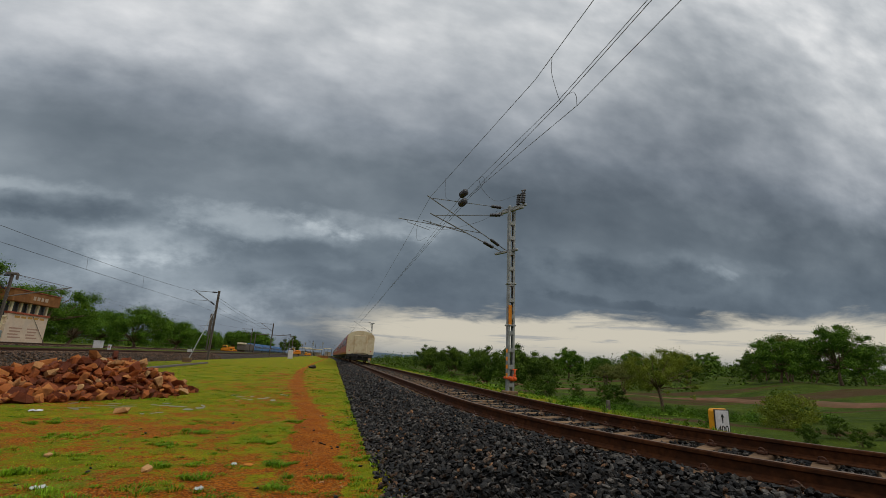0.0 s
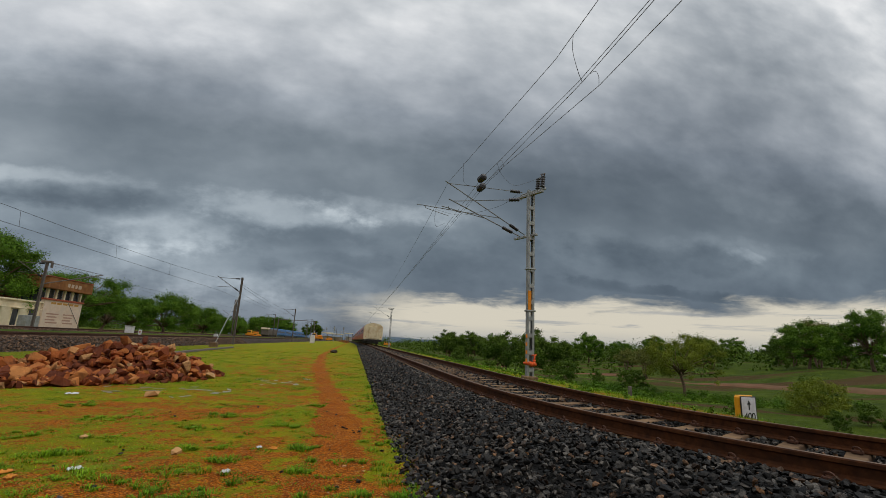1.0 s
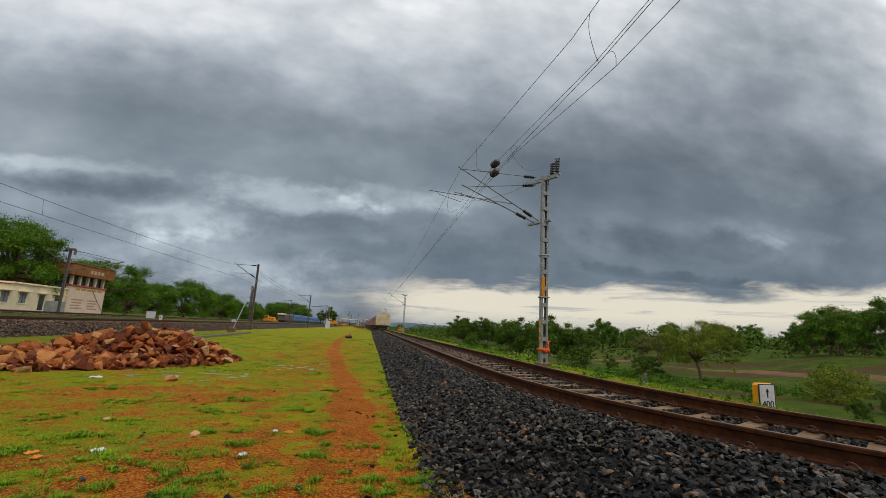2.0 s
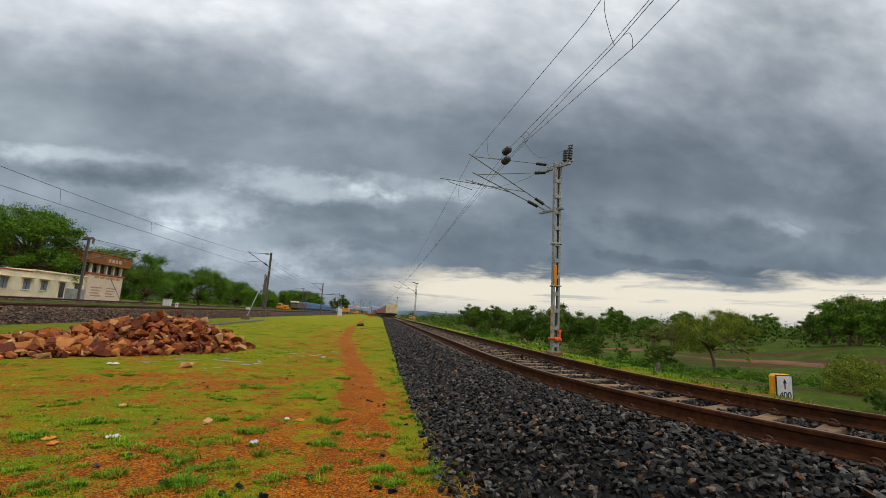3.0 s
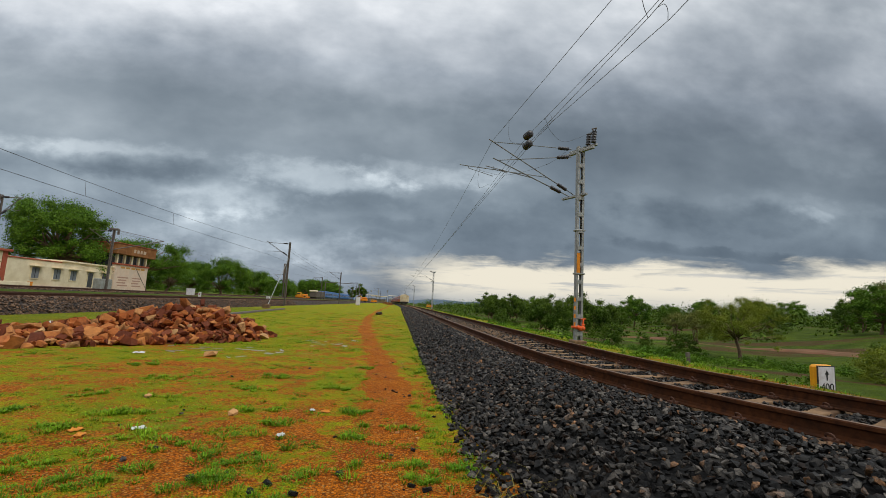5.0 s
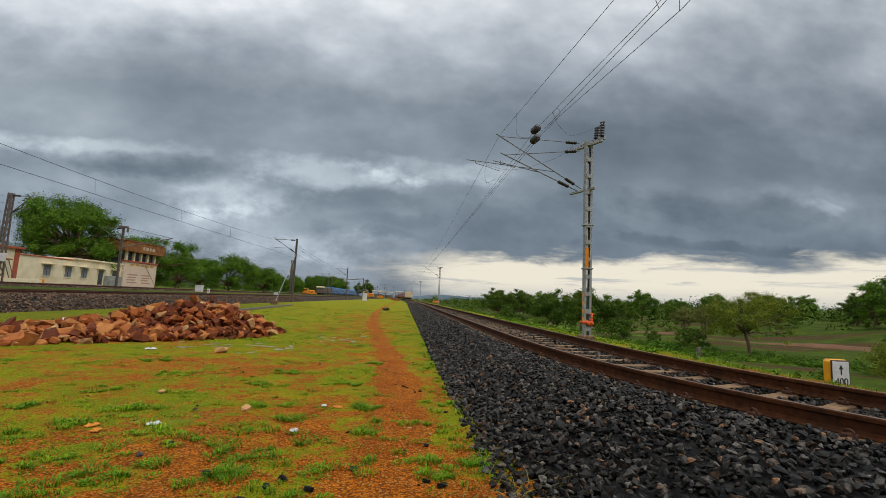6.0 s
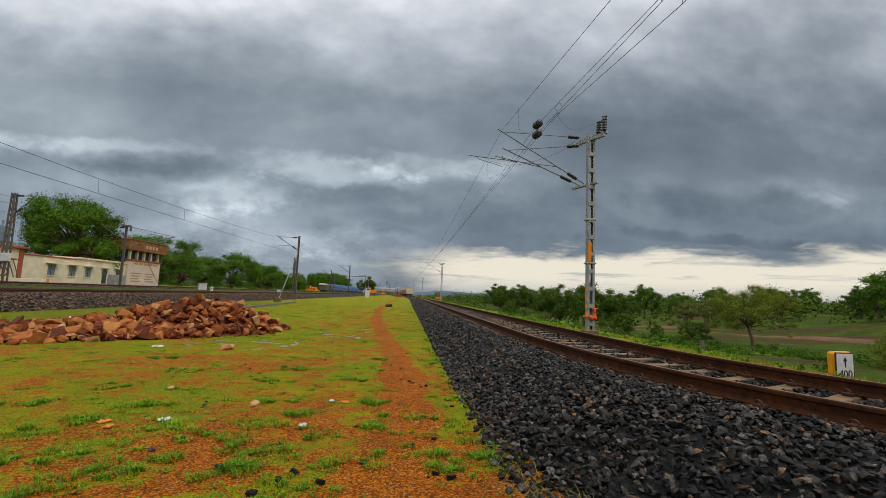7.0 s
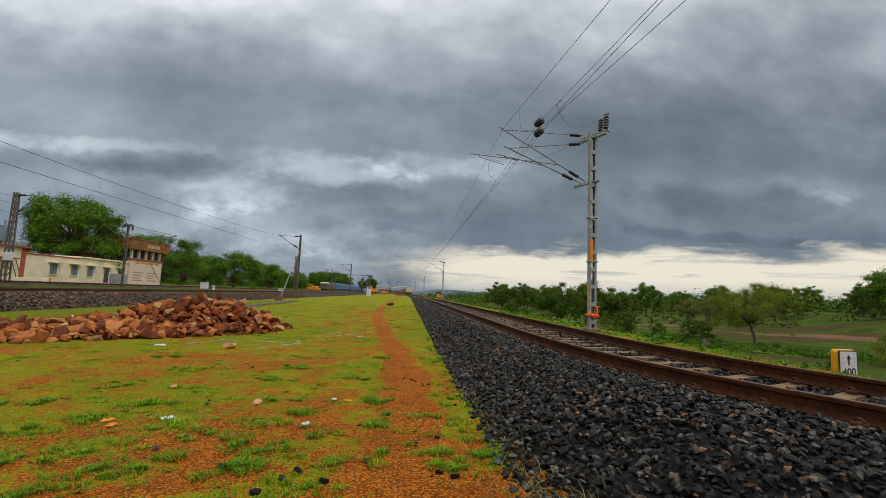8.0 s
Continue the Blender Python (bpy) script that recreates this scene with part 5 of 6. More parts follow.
for x, y, r, s in ((14.5, 36.0, 50, 0.6), (23.0, 34.0, 10, 0.75), (24.8, 35.4, 110, 0.7), (21.5, 36.4, 210, 0.6), (29.5, 23.0, 20, 0.6), (31.5, 25.6, 80, 0.9), (14.0, 52.0, 0, 0.8), (16.0, 66.0, 70, 1.1), (18.5, 77.0, 150, 1.2)):
    plant(BUSH, x, y, r, s)
plant(YELLOWBUSH, 31.0, 24.5, 140, 0.9)
for x, y, r, s in ((22.5, 17.0, 30, 0.45), (24.5, 16.2, 100, 0.4), (25.5, 18.0, 170, 0.5), (27.5, 17.2, 220, 0.4)):
    plant(BUSH, x, y, r, s)
for x, y, r, s in ((62.0, 70.0, 20, 1.0), (74.0, 66.0, 110, 0.9), (50.0, 74.0, 220, 0.8), (84.0, 74.0, 300, 1.1), (56.0, 84.0, 75, 0.9)):
    plant(THORN, x, y, r, s)
plant(YELLOWBUSH, 12.6, 50.0, 40, 0.35)

# small leafy weeds on the bank and the far verge
rng = random.Random(5)
centres, radii = [], []
for i in range(420):
    y = rng.uniform(7, 75)
    n = rng.choice((2.9, 3.3, 4.2, 5.5, 7.0)) + rng.uniform(-0.5, 0.6)
    x = track_x(y) + n
    r = rng.uniform(0.07, 0.22) * (1.0 if n > 3.6 else 0.55)
    centres.append((x, y, ground_height(x, y) + r * 0.6))
    radii.append(r)
weeds = tagged(new("weeds", leaf_mesh("weeds", M_LEAF, centres, radii, 26000, 0.035, 31)), "light green leafy weeds along the bank", "weeds", kind="stuff")
centres, radii = [], []
for i in range(160):
    a = rng.uniform(0, 1)
    x, y = 20 + 9 * a + rng.uniform(-3.5, 3.5), 37 - 12 * a + rng.uniform(-2.5, 2.5)
    r = rng.uniform(0.15, 0.5)
    centres.append((x, y, ground_height(x, y) + r * 0.6))
    radii.append(r)
tagged(new("undergrowth", leaf_mesh("undergrowth", M_LEAF, centres, radii, 24000, 0.06, 32)), "low green undergrowth on the field's edge", "undergrowth", kind="stuff")


def far_woods():
    rng = random.Random(8)
    centres, radii = [], []
    for i in range(1500):
        far = rng.random()
        y = 130 + 420 * far ** 1.3
        x = rng.uniform(14, 60 + y * 1.6)
        if rng.random() < 0.35:
            y = rng.uniform(110, 260)
            x = rng.uniform(14 + (y - 110) * 0.1, 40 + y * 1.2)
        r = rng.uniform(1.6, 3.6)
        centres.append((x, y, ground_height(x, y) + r * rng.uniform(0.4, 1.1)))
        radii.append(r)
    for i in range(300):
        x, y = rng.uniform(60, 170), rng.uniform(62, 120)
        r = rng.uniform(1.2, 2.6)
        centres.append((x, y, ground_height(x, y) + r * rng.uniform(0.3, 1.0)))
        radii.append(r)
    for i in range(420):
        y = rng.uniform(48, 118)
        x = rng.uniform(16 + 0.25 * (y - 48), 30 + y * 1.3)
        r = rng.uniform(0.35, 1.1)
        if abs(x - 27) < 9 and y < 55:
            continue
        centres.append((x, y, ground_height(x, y) + r * rng.uniform(0.2, 0.6)))
        radii.append(r)
    tagged(new("far_woods", leaf_mesh("far_woods", M_LEAF_DARK, centres, radii, 210000, 0.30, 41)), "low dark green scrub woods across the plain", "woods", kind="stuff")
    centres, radii = [], []
    for i in range(420):
        y = rng.uniform(180, 520)
        x = -rng.uniform(52, 70 + y * 0.7)
        r = rng.uniform(2.5, 5.0)
        centres.append((x, y, r * rng.uniform(0.5, 1.2)))
        radii.append(r)
    tagged(new("far_woods", leaf_mesh("far_woods", M_LEAF_DARK, centres, radii, 50000, 0.55, 42)), "green woods behind the railway yard", "woods", kind="stuff")


far_woods()
hill = Geo()
# The blue of distant haze is put into the hill's own colour.
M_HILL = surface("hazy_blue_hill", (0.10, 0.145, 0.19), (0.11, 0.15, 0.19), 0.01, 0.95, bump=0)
w = 60
for j in range(2):
    for i in range(w + 1):
        x = -100 + 2600 * i / w
        hgt = 6 + 34 * fbm(x, 0, 0.0022, 5.0) * smoothstep(-100, 250, x)
        hill.v.append((x, 2300 + 60 * j, hgt if j else -5))
hill.f = [(i, i + 1, w + 2 + i, w + 1 + i) for i in range(w)]
solid("backdrop", hill, M_HILL, "low hills on the horizon, tinted blue for distance haze", "hills", kind="structure")

# ---- red stone heap ----


def heap_height(x, y):
    """The heap: a long low mound from the front left to its highest end."""
    a, b = Vector((-8.6, 9.6)), Vector((-5.6, 13.3))
    p = Vector((x, y))
    s = max(0.0, min(1.0, (p - a).dot(b - a) / (b - a).length_squared))
    d = (p - a.lerp(b, s)).length
    h = 0.28 + 0.62 * smoothstep(0.25, 0.95, s)
    w = 1.5 + 0.55 * s
    return max(0.0, h * (1 - (d / w) ** 1.5)) if d < w else 0.0


def rock_material(name, by_object, scale):
    """Broken laterite: maroon, red-orange and a few tan stones, with dirt stains."""
    m = bpy.data.materials.new(name)
    m.use_nodes = True
    k = Nodes(m.node_tree)
    b = m.node_tree.nodes["Principled BSDF"]
    node = m.node_tree.nodes.new("ShaderNodeObjectInfo" if by_object else "ShaderNodeNewGeometry")
    rnd = node.outputs["Random" if by_object else "Random Per Island"]
    v = k.coords("Object")
    grain = k.noise(v, 3.0 * scale, 6.0, 0.65)
    tone = k.ramp(rnd, [(0.0, (0.11, 0.026, 0.010)), (0.3, (0.20, 0.047, 0.013)), (0.6, (0.37, 0.10, 0.022)), (0.85, (0.50, 0.19, 0.05)), (1.0, (0.54, 0.32, 0.14))])
    f = k.math("ADD", 0.45, k.math("MULTIPLY", grain, 1.1))
    col = k.mix(1.0, tone, k.vec(f, f, f), "MULTIPLY")
    col = k.mix(k.math("MULTIPLY", k.ramp(k.noise(v, 1.3 * scale, 4.0, 0.6, 0.4), [(0.5, 0.0), (0.62, 1.0)]), 0.6), col, (0.085, 0.03, 0.014))
    k.put(b.inputs["Base Color"], col)
    b.inputs["Roughness"].default_value = 0.8
    b.inputs["Specular IOR Level"].default_value = 0.25
    k.put(b.inputs["Normal"], k.bump(k.noise(v, 7.0 * scale, 5.0, 0.7), 0.6, 0.05 / scale))
    return m


M_ROCK = rock_material("red_laterite_rock", True, 1.0)
M_RUBBLE = rock_material("red_rubble", False, 3.5)


def build_heap():
    heap = thing("stone_heap", "heap of broken red-brown building stones on the grass", "stone heap")
    meshes = []
    for i in range(16):
        g = Geo().add(*rough_stone(100 + i, 12, (1.0, random.Random(i).uniform(0.5, 0.85), random.Random(i + 50).uniform(0.32, 0.6)), 0.42))
        meshes.append(g.mesh("stone", M_ROCK))
    rng = random.Random(3)
    count, tries = 0, 0
    while count < 300 and tries < 20000:
        tries += 1
        x, y = rng.uniform(-11.5, -3.6), rng.uniform(7.6, 15.8)
        h = heap_height(x, y)
        if h <= 0.0 or (x < -8.8 and rng.random() < 0.5):
            continue
        s = rng.uniform(0.24, 0.50)
        z = max(0.06, h * rng.uniform(0.75, 1.05)) + 0.02
        if z < 0.08:
            s *= 0.75
        m = pose(x, y, z, rng.gauss(0, 30), rng.gauss(0, 30), rng.uniform(0, 360)) @ Matrix.Scale(s, 4)
        part("stone", meshes[count % 16], None, heap, at=m)
        count += 1
    core = Geo()
    n = 26
    for j in range(n + 1):
        for i in range(n + 1):
            x, y = -11.5 + 8 * i / n, 7.6 + 8.2 * j / n
            core.v.append((x, y, heap_height(x, y) * 0.62 - 0.06))
    core.f = [(j * (n + 1) + i, j * (n + 1) + i + 1, (j + 1) * (n + 1) + i + 1, (j + 1) * (n + 1) + i) for j in range(n) for i in range(n)]
    rng = random.Random(44)
    shapes = [rough_stone(140 + i, 10, (1.0, 0.8, 0.6)) for i in range(8)]
    for i in range(2600):
        x, y = rng.uniform(-11.5, -3.6), rng.uniform(7.6, 15.8)
        hh = heap_height(x, y)
        if hh > 0:
            m = pose(x, y, hh * rng.uniform(0.6, 0.95) + 0.02, rng.gauss(0, 30), rng.gauss(0, 30), rng.uniform(0, 360)) @ Matrix.Scale(rng.uniform(0.14, 0.34), 4)
            core.add([m @ p for p in shapes[i % 8][0]], shapes[i % 8][1])
    tagged(part("rubble_core", core, M_RUBBLE, heap, "small dark red rubble between the stones"), kind="stuff")


build_heap()

# ---- distance sign ----


def build_sign():
    s = thing("distance_sign", "low yellow-edged white trackside sign reading 400", "sign")
    s.matrix_basis = pose(8.12, 7.55, 0.0, 0, 0, 3)
    w, h, d = 0.21, 0.53, 0.17
    part("slab", Geo().bevel_box(-w, w, 0, d, -0.3, h, 0.045), M_YELLOW, s, "thick yellow painted slab")
    part("border", Geo().bevel_box(-w + 0.012, w - 0.012, -0.006, 0.01, -0.1, h - 0.012, 0.005), M_BLACK, s)
    part("face", Geo().bevel_box(-w + 0.035, w - 0.035, -0.012, 0.0, -0.1, h - 0.035, 0.004), M_WHITE, s, "weathered white face")
    part("arrow", Geo().box(-0.011, 0.011, -0.018, -0.012, 0.25, 0.38).add([(-0.045, -0.018, 0.36), (0.045, -0.018, 0.36), (0, -0.018, 0.435), (-0.045, -0.012, 0.36), (0.045, -0.012, 0.36), (0, -0.012, 0.435)], [(0, 1, 2), (5, 4, 3), (0, 3, 4, 1), (1, 4, 5, 2), (2, 5, 3, 0)]), M_BLACK, s)
    text = bpy.data.curves.new("number", "FONT")
    text.body, text.size, text.align_x, text.extrude = "400", 0.19, "CENTER", 0.003
    text.materials.append(M_BLACK)
    part("number", text, None, s, "black figures", at=pose(0, -0.015, 0.07, 90, 0, 0))
    stub = thing("marker_stub", "short dark wooden stub with an orange foot", "post")
    stub.matrix_basis = pose(7.3, 10.3, 0.12)
    part("post", Geo().bevel_box(-0.045, 0.045, -0.035, 0.035, 0.05, 0.30, 0.01), M_IRON, stub)
    part("foot", Geo().bevel_box(-0.05, 0.05, -0.04, 0.04, -0.2, 0.06, 0.01), M_ORANGE, stub)


build_sign()

# ---- puddles, litter and loose stones on the grass ----
M_WATER = surface("shallow_puddle_water", (0.20, 0.17, 0.09), (0.26, 0.22, 0.12), 2.0, 0.32, bump=0.02, depth=0.002, spec=0.6)


def puddle(x, y, a, b, seed):
    g = Geo()
    n = 40
    g.v = [(0, 0, 0)]
    for i in range(n):
        t = 2 * math.pi * i / n
        r = 0.55 + 0.9 * fbm(math.cos(t) * 1.3 + seed, math.sin(t) * 1.3, 1.1, seed)
        g.v.append((a * r * math.cos(t), b * r * math.sin(t), 0))
    g.f = [(0, 1 + i, 1 + (i + 1) % n) for i in range(n)]
    z = max(ground_height(x + dx, y + dy) for dx in (-a, 0, a) for dy in (-b, 0, b)) + 0.004
    solid("puddle", g, M_WATER, "shallow rain puddle in the grass", "puddle", "puddles", at=pose(x, y, z, 0, 0, seed * 7))


rng = random.Random(29)
for i in range(30):
    x, y, sx, sy = ((-3.75, 10.5, 0.55, 0.5), (-1.75, 12.9, 0.45, 0.6), (-3.0, 10.0, 0.6, 0.5))[i % 3]
    puddle(x + rng.gauss(0, sx), y + rng.gauss(0, sy), rng.uniform(0.05, 0.22), rng.uniform(0.03, 0.09), i + 1)

M_PLASTIC = surface("white_plastic_scrap", (0.75, 0.74, 0.72), (0.62, 0.60, 0.58), 20, 0.4, bump=0.2, depth=0.005)
M_WRAP = surface("orange_wrapper", (0.70, 0.26, 0.02), (0.60, 0.20, 0.015), 14, 0.6, bump=0.3, depth=0.005)
M_TAN = surface("tan_pebble", (0.50, 0.24, 0.08), (0.60, 0.34, 0.14), 20, 0.85, bump=0.3, depth=0.005)


def scrap(x, y, w, d, h, seed, name="plastic_litter", material=None, label="crumpled white plastic litter lying on the grass"):
    g = Geo()
    n = 6
    for j in range(n + 1):
        for i in range(n + 1):
            u, v = i / n - 0.5, j / n - 0.5
            g.v.append((u * w + 0.02 * noise.noise(Vector((u * 6, v * 6, seed))), v * d, 0.012 + h * abs(noise.noise(Vector((u * 4, v * 4, seed + 3)))) * (1 - 1.2 * max(abs(u), abs(v)))))
    m = n + 1
    g.f = [(j * m + i, j * m + i + 1, (j + 1) * m + i + 1, (j + 1) * m + i) for j in range(n) for i in range(n)]
    base = len(g.v)
    g.v += [(p[0], p[1], p[2] - 0.006) for p in g.v[:base]]
    g.f += [tuple(base + k for k in reversed(f)) for f in g.f[: n * n]]
    solid(name, g, material or M_PLASTIC, label, "litter", at=pose(x, y, ground_height(x, y), 0, 0, seed * 40))


scrap(-2.15, 4.34, 0.11, 0.08, 0.06, 1)
scrap(-0.88, 4.24, 0.06, 0.07, 0.08, 2)
scrap(-0.78, 5.2, 0.06, 0.05, 0.04, 3)
scrap(-10.75, 15.3, 0.5, 0.3, 0.25, 4)
scrap(-4.9, 9.3, 0.2, 0.14, 0.08, 5)
scrap(-2.62, 4.25, 0.11, 0.07, 0.04, 6, "wrapper", M_WRAP, "crumpled orange wrapper lying on the soil")
scrap(-2.5, 4.12, 0.10, 0.06, 0.05, 7, "wrapper", M_WRAP, "crumpled orange wrapper lying on the soil")
scrap(-0.62, 5.15, 0.10, 0.06, 0.05, 8, "wrapper", M_WRAP, "crumpled orange wrapper lying on the soil")

loose = Geo().add(*rough_stone(7, 12, (1, 0.75, 0.5)))
DARK_LOOSE = loose.mesh("loose_stone", M_STONE_OB)
TAN_LOOSE = loose.mesh("pebble", M_TAN)
rng = random.Random(17)
spots = [(-1.54, 4.92, 0.14, 1), (-2.75, 5.6, 0.11, 1), (-3.5, 9.2, 0.3, 1), (-1.62, 41.4, 0.75, 0), (-1.22, 3.25, 0.08, 0), (-1.84, 3.58, 0.07, 0), (-0.86, 2.85, 0.09, 0), (-1.75, 3.86, 0.06, 0), (-0.24, 3.36, 0.08, 0), (-0.68, 3.16, 0.08, 0), (-0.76, 3.04, 0.07, 0), (-0.48, 3.01, 0.09, 0), (0.31, 3.93, 0.07, 0), (0.28, 3.17, 0.07, 0), (0.38, 3.10, 0.09, 0), (0.13, 3.78, 0.05, 0), (0.34, 6.16, 0.07, 0), (0.12, 6.44, 0.07, 0)]
for i in range(46):
    spots.append((rng.uniform(-0.2, 0.85) if rng.random() < 0.7 else rng.uniform(-3, 0), rng.uniform(2.6, 9.5), rng.uniform(0.025, 0.06), rng.random() < 0.3))
for x, y, s, tan in spots:
    ob = new("loose_stone", TAN_LOOSE if tan else DARK_LOOSE)
    ob.matrix_basis = pose(x, y, ground_height(x, y) + s * 0.15, rng.uniform(-20, 20), rng.uniform(-20, 20), rng.uniform(0, 360)) @ Matrix.Scale(s, 4)
    tagged(ob, "tan pebble lying in the soil" if tan else "dark stone strayed from the ballast", "stone", "loose stones")

# ---- grass ----


TUFTS = [(-3.41, 5.63), (-2.82, 4.33), (-2.16, 3.57), (-2.53, 3.40), (-1.92, 3.06), (-1.85, 3.28), (-1.34, 4.30), (-1.13, 3.61), (-2.58, 4.88), (-2.20, 2.98), (-3.12, 3.90), (-1.99, 4.14), (-3.68, 4.73), (-1.53, 3.91), (-2.50, 5.74), (-1.03, 3.27), (-4.14, 7.99), (-3.07, 6.82), (-0.52, 3.36), (-0.26, 5.20), (-0.20, 4.28), (-1.00, 4.64), (0.20, 3.54), (-1.10, 3.67), (-0.67, 4.02), (-1.38, 5.16), (-1.80, 6.25), (0.24, 4.63), (0.64, 5.48), (0.67, 3.56), (0.42, 3.26), (-1.73, 7.23), (-0.72, 6.49), (-0.51, 8.47), (-0.72, 2.92), (-1.09, 3.30)]


def build_grass():
    rnd = random.Random(77)
    base, dirs, hs, ws = [], [], [], []

    def tuft(x, y, r, n, h):
        for i in range(n):
            a, q = rnd.uniform(0, 2 * math.pi), r * math.sqrt(rnd.random())
            px, py = x + q * math.cos(a), y + q * math.sin(a)
            base.append((px, py, ground_height(px, py) - 0.004))
            dirs.append((math.cos(a) * rnd.uniform(0.1, 0.9) + rnd.uniform(-0.4, 0.4), math.sin(a) * rnd.uniform(0.1, 0.9) + rnd.uniform(-0.4, 0.4)))
            hs.append(h * rnd.uniform(0.45, 1.1))
            ws.append(rnd.uniform(0.0016, 0.0034) * (1 + y * 0.10))

    # lawn of low blades where the ground is grown over
    k = 0
    while k < 8000:
        y = 1.7 + 14.3 * rnd.random() ** 1.8
        x = rnd.uniform(-2.2 - y * 0.95, 0.95)
        g = green_share(x, y)
        if g < 0.45 + 0.4 * rnd.random() or heap_height(x, y) > 0.02:
            continue
        tuft(x, y, rnd.uniform(0.05, 0.14), 9, rnd.uniform(0.010, 0.024))
        k += 1
    lawn = len(base)
    # thicker tufts
    k = 0
    while k < 230:
        y = 1.9 + 8 * rnd.random() ** 1.3
        x = rnd.uniform(-2.0 - y * 0.9, 0.95)
        if abs(x - float(path_x(y))) < 0.22 or heap_height(x, y) > 0 or fbm(x, y, 0.9, 21.0) < 0.45:
            continue
        for q in range(rnd.randint(1, 4)):
            tuft(x + rnd.gauss(0, 0.16), y + rnd.gauss(0, 0.12), rnd.uniform(0.03, 0.12), 34, rnd.uniform(0.010, 0.034))
        k += 1
    for x, y in TUFTS:
        for q in range(11):
            tuft(x + rnd.gauss(0, 0.15), y + rnd.gauss(0, 0.09), rnd.uniform(0.03, 0.10), 60, rnd.choice((0.016, 0.026, 0.038, 0.058)))
    for i in range(500):
        y = 11 + 30 * rnd.random() ** 1.5
        x = rnd.uniform(-3.0 - y * 0.35, 0.7)
        if green_share(x, y) > 0.3 and heap_height(x, y) <= 0:
            tuft(x, y, rnd.uniform(0.1, 0.35), 26, rnd.uniform(0.03, 0.07))
    for i in range(210):
        y = rnd.uniform(1.9, 13)
        if fbm(3.0, y, 1.1, 33.0) > 0.42:
            tuft(0.74 + rnd.gauss(0, 0.13), y, rnd.uniform(0.03, 0.11), 34, rnd.uniform(0.015, 0.05))
    for i in range(320):
        y = rnd.uniform(4, 30)
        tuft(track_x(y) + rnd.uniform(2.4, 3.6), y, 0.15, 26, rnd.uniform(0.05, 0.12))
    tufts_end = len(base)
    for i in range(130):
        x, y = 0.85 + rnd.gauss(0, 0.22), 2.3 + abs(rnd.gauss(0, 0.5))
        base.append((x, y, ground_height(x, y) + 0.01))
        a = rnd.uniform(0, 2 * math.pi)
        dirs.append((math.cos(a) * 1.2, math.sin(a) * 1.2))
        hs.append(rnd.uniform(0.06, 0.15))
        ws.append(0.0022)
    b, d = np.array(base), np.array(dirs)
    h, w = np.array(hs)[:, None], np.array(ws)[:, None]
    side = np.stack([-d[:, 1], d[:, 0]], axis=1)
    side /= np.linalg.norm(side, axis=1)[:, None] + 1e-6
    side3 = np.concatenate([side * w, np.zeros((len(b), 1))], axis=1)
    lean = np.concatenate([d * h * 1.5, np.zeros((len(b), 1))], axis=1)
    up = np.concatenate([np.zeros((len(b), 2)), h], axis=1)
    mid = b + lean * 0.35 + up * 0.6
    tip = b + lean + up * 0.8
    v = np.stack([b - side3, b + side3, mid + side3 * 0.8, mid - side3 * 0.8, tip], axis=1).reshape(-1, 3)
    for lo, hi, material, label in ((0, lawn, M_BLADE, "short bright yellow-green grass over red soil"), (lawn, tufts_end, M_TUFT, "darker green grass tufts over red soil"), (tufts_end, len(b), M_BLADE_DRY, "dry straw-coloured grass stalks by the ballast")):
        me = bpy.data.meshes.new("grass")
        n = hi - lo
        o = np.arange(n)[:, None] * 5
        me.from_pydata(v[lo * 5:hi * 5].tolist(), [], (o + np.array([[0, 1, 2, 3]])).tolist() + (o + np.array([[3, 2, 4]])).tolist())
        me.materials.append(material)
        tagged(new("grass", me), label, "grass", kind="stuff")


build_grass()

# ---- ballast stones ----


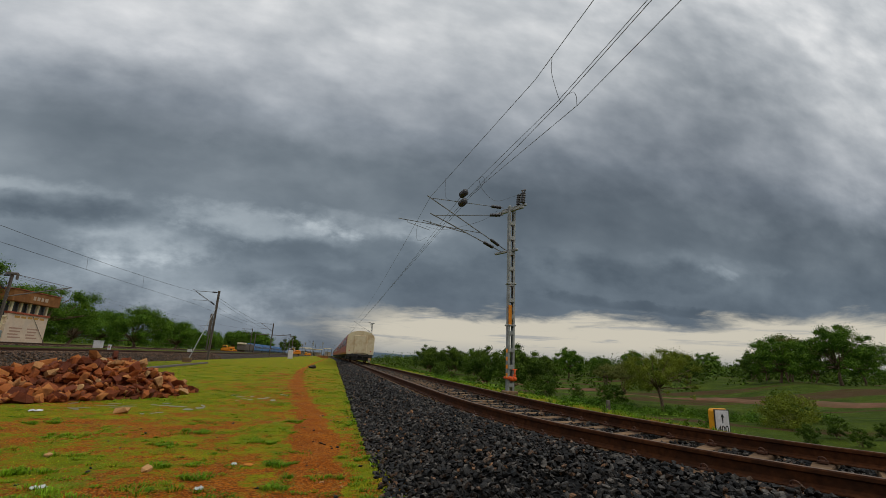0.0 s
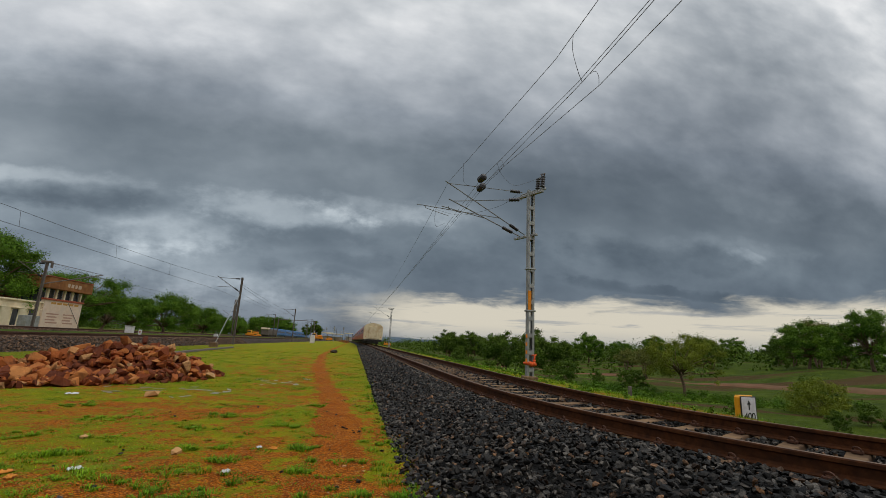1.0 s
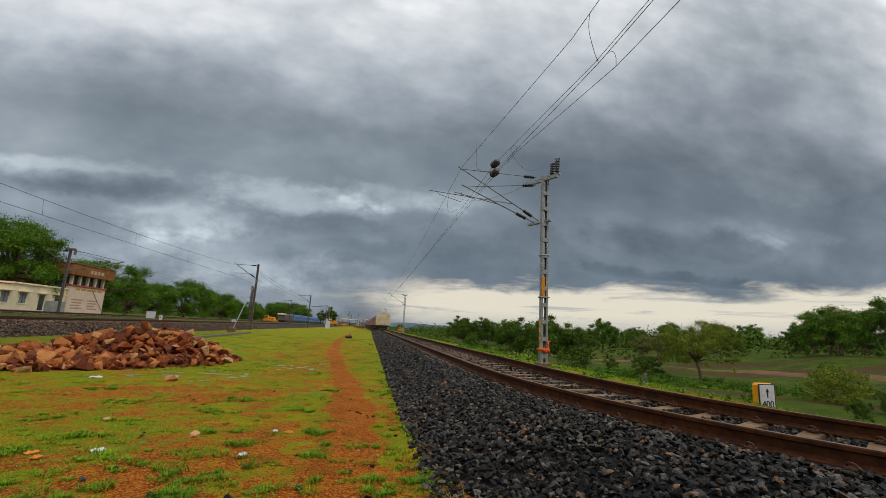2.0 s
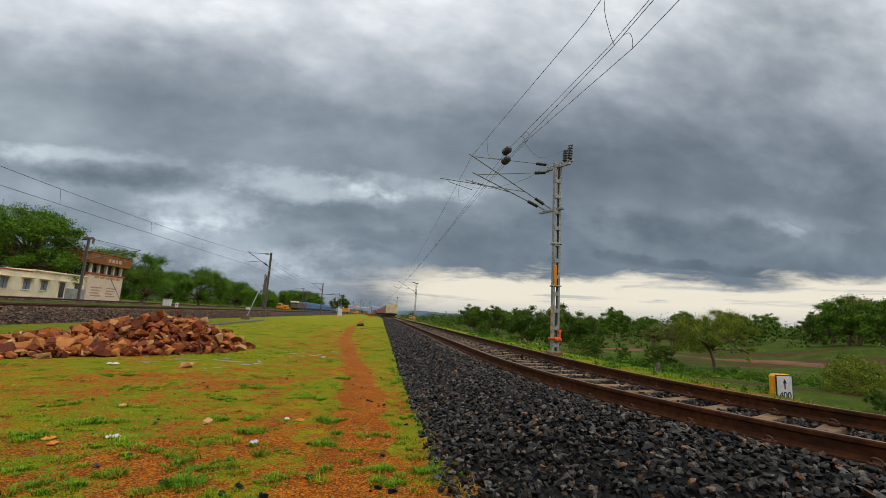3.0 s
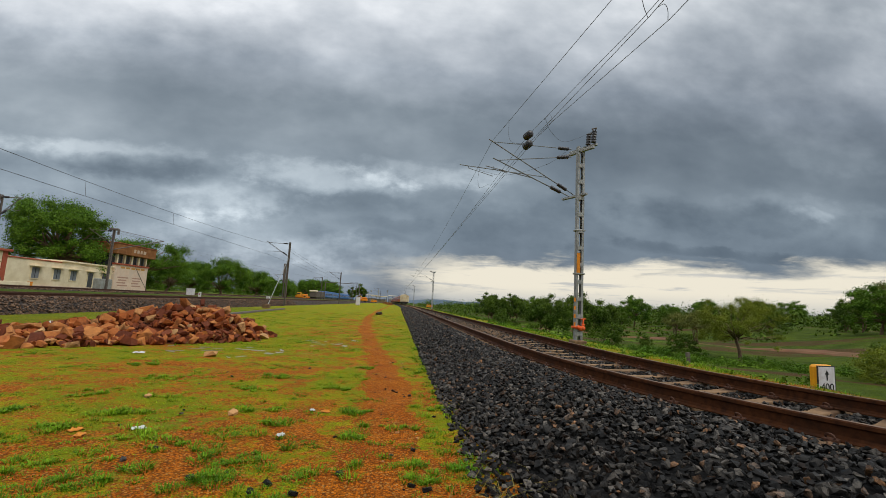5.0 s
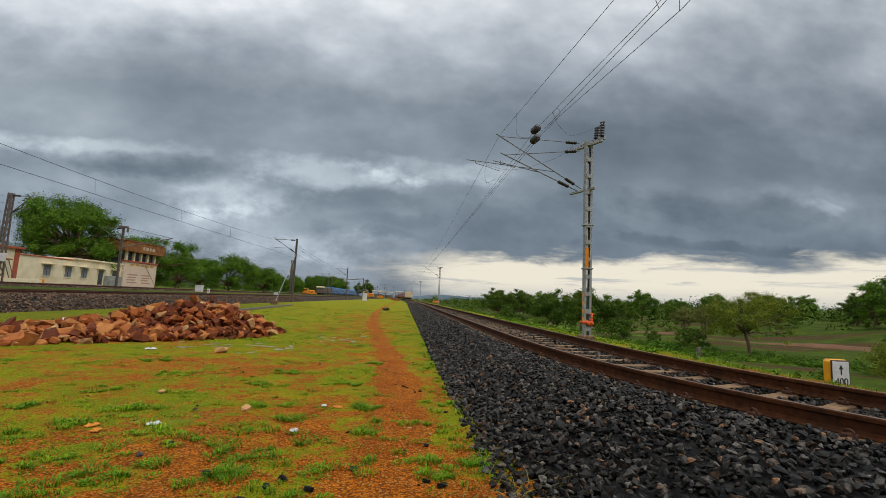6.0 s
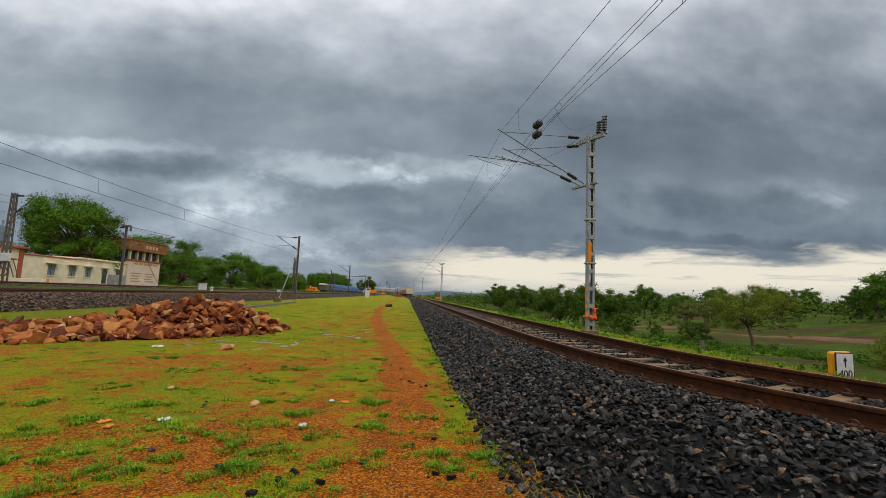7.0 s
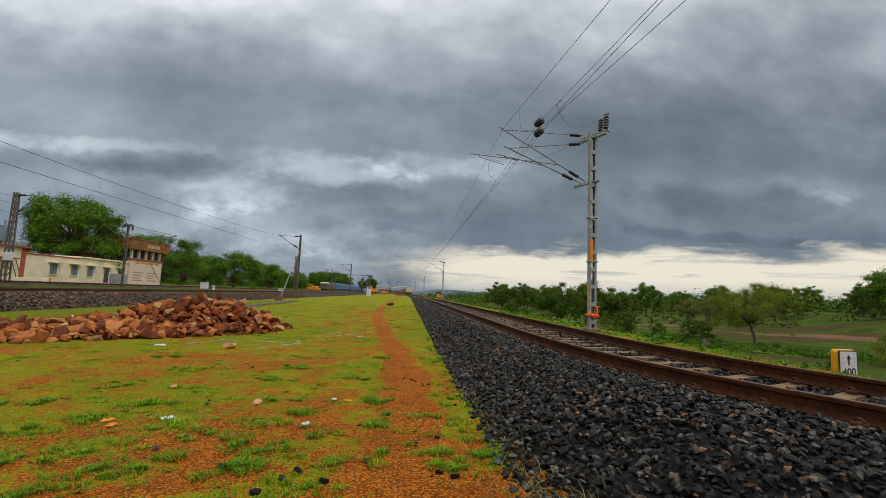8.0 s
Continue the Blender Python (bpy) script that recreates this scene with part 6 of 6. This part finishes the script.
def build_ballast():
    rnd = random.Random(5)
    shapes = [rough_stone(300 + i, 13, (1.05, 0.66 + 0.04 * (i % 8), 0.38 + 0.06 * (i % 5)), 0.5) for i in range(24)]
    meshes = [Geo().add(v, f).mesh("ballast_stone", M_STONE_OB) for v, f in shapes]
    shapes = [(np.array([tuple(p) for p in v]), f) for v, f in shapes]
    far = Geo()
    near = 0

    def lay(x, y, s, single):
        z = bed_height(x, y) + rnd.uniform(-0.012, 0.03)
        k = rnd.randrange(24)
        m = pose(x, y, z, rnd.gauss(0, 30), rnd.gauss(0, 30), rnd.uniform(0, 360)) @ Matrix.Scale(s, 4)
        if single:
            part("ballast_stone", meshes[k], None, BED, at=m)
        else:
            v, f = shapes[k]
            a = np.array(m)
            o = len(far.v)
            far.v.extend(map(tuple, (v @ a[:3, :3].T + a[:3, 3]).tolist()))
            far.f.extend([tuple(i + o for i in q) for q in f])

    def place(count, y0, y1, power, s0, s1, n0, n1, skip):
        nonlocal near
        done = 0
        while done < count:
            y = y0 + (y1 - y0) * rnd.random() ** power
            c, t, across = track_frame(y)
            lo = min(n0, (0.72 - c.x) / across.x) if n0 < -2 else n0
            p = c + across * rnd.uniform(lo, n1)
            done += 1
            if skip and rnd.random() < 0.94 and min(abs(q - y) for q in SLEEPERS) < 0.15:
                continue
            single = near < 300 and not skip and 2.2 < p.y < 3.6 and p.x < 2.3
            near += single
            lay(p.x, p.y, rnd.uniform(s0, s1) * (1.25 if rnd.random() < 0.12 else 1.0), single)

    place(14000, 1.2, 9.0, 1.0, 0.036, 0.084, -2.7, -1.15, False)
    place(6500, 9.0, 32.0, 1.4, 0.07, 0.12, -2.7, -1.2, False)
    place(6000, 1.5, 9.0, 1.0, 0.04, 0.08, -0.8, 0.8, True)
    place(3000, 9.0, 26.0, 1.3, 0.06, 0.11, -0.8, 0.8, True)
    place(6000, 30.0, 85.0, 1.5, 0.10, 0.18, -2.7, -1.2, False)
    place(3500, 26.0, 75.0, 1.4, 0.08, 0.14, -0.8, 0.8, True)
    place(2600, 3.0, 14.0, 1.0, 0.05, 0.1, 0.95, 2.2, False)
    tagged(part("ballast_stones", far, M_STONE, BED, "loose dark angular basalt stones"), kind="stuff")


build_ballast()


# ---- things that move ----
def motions():
    rows = []
    for i in range(17):
        t = i * 0.5
        y = 52.5 + 22.5 * t - 0.15 * t * t
        turn = math.degrees(math.atan2(track_x(y) - track_x(y + 90.0), 90.0))
        rows.append((t, pose(track_x(y) - 0.42 * (1 - smoothstep(50, 150, y)), y, RAIL_TOP, 0, 0, turn)))
    walk(TRAIN, rows)


motions()
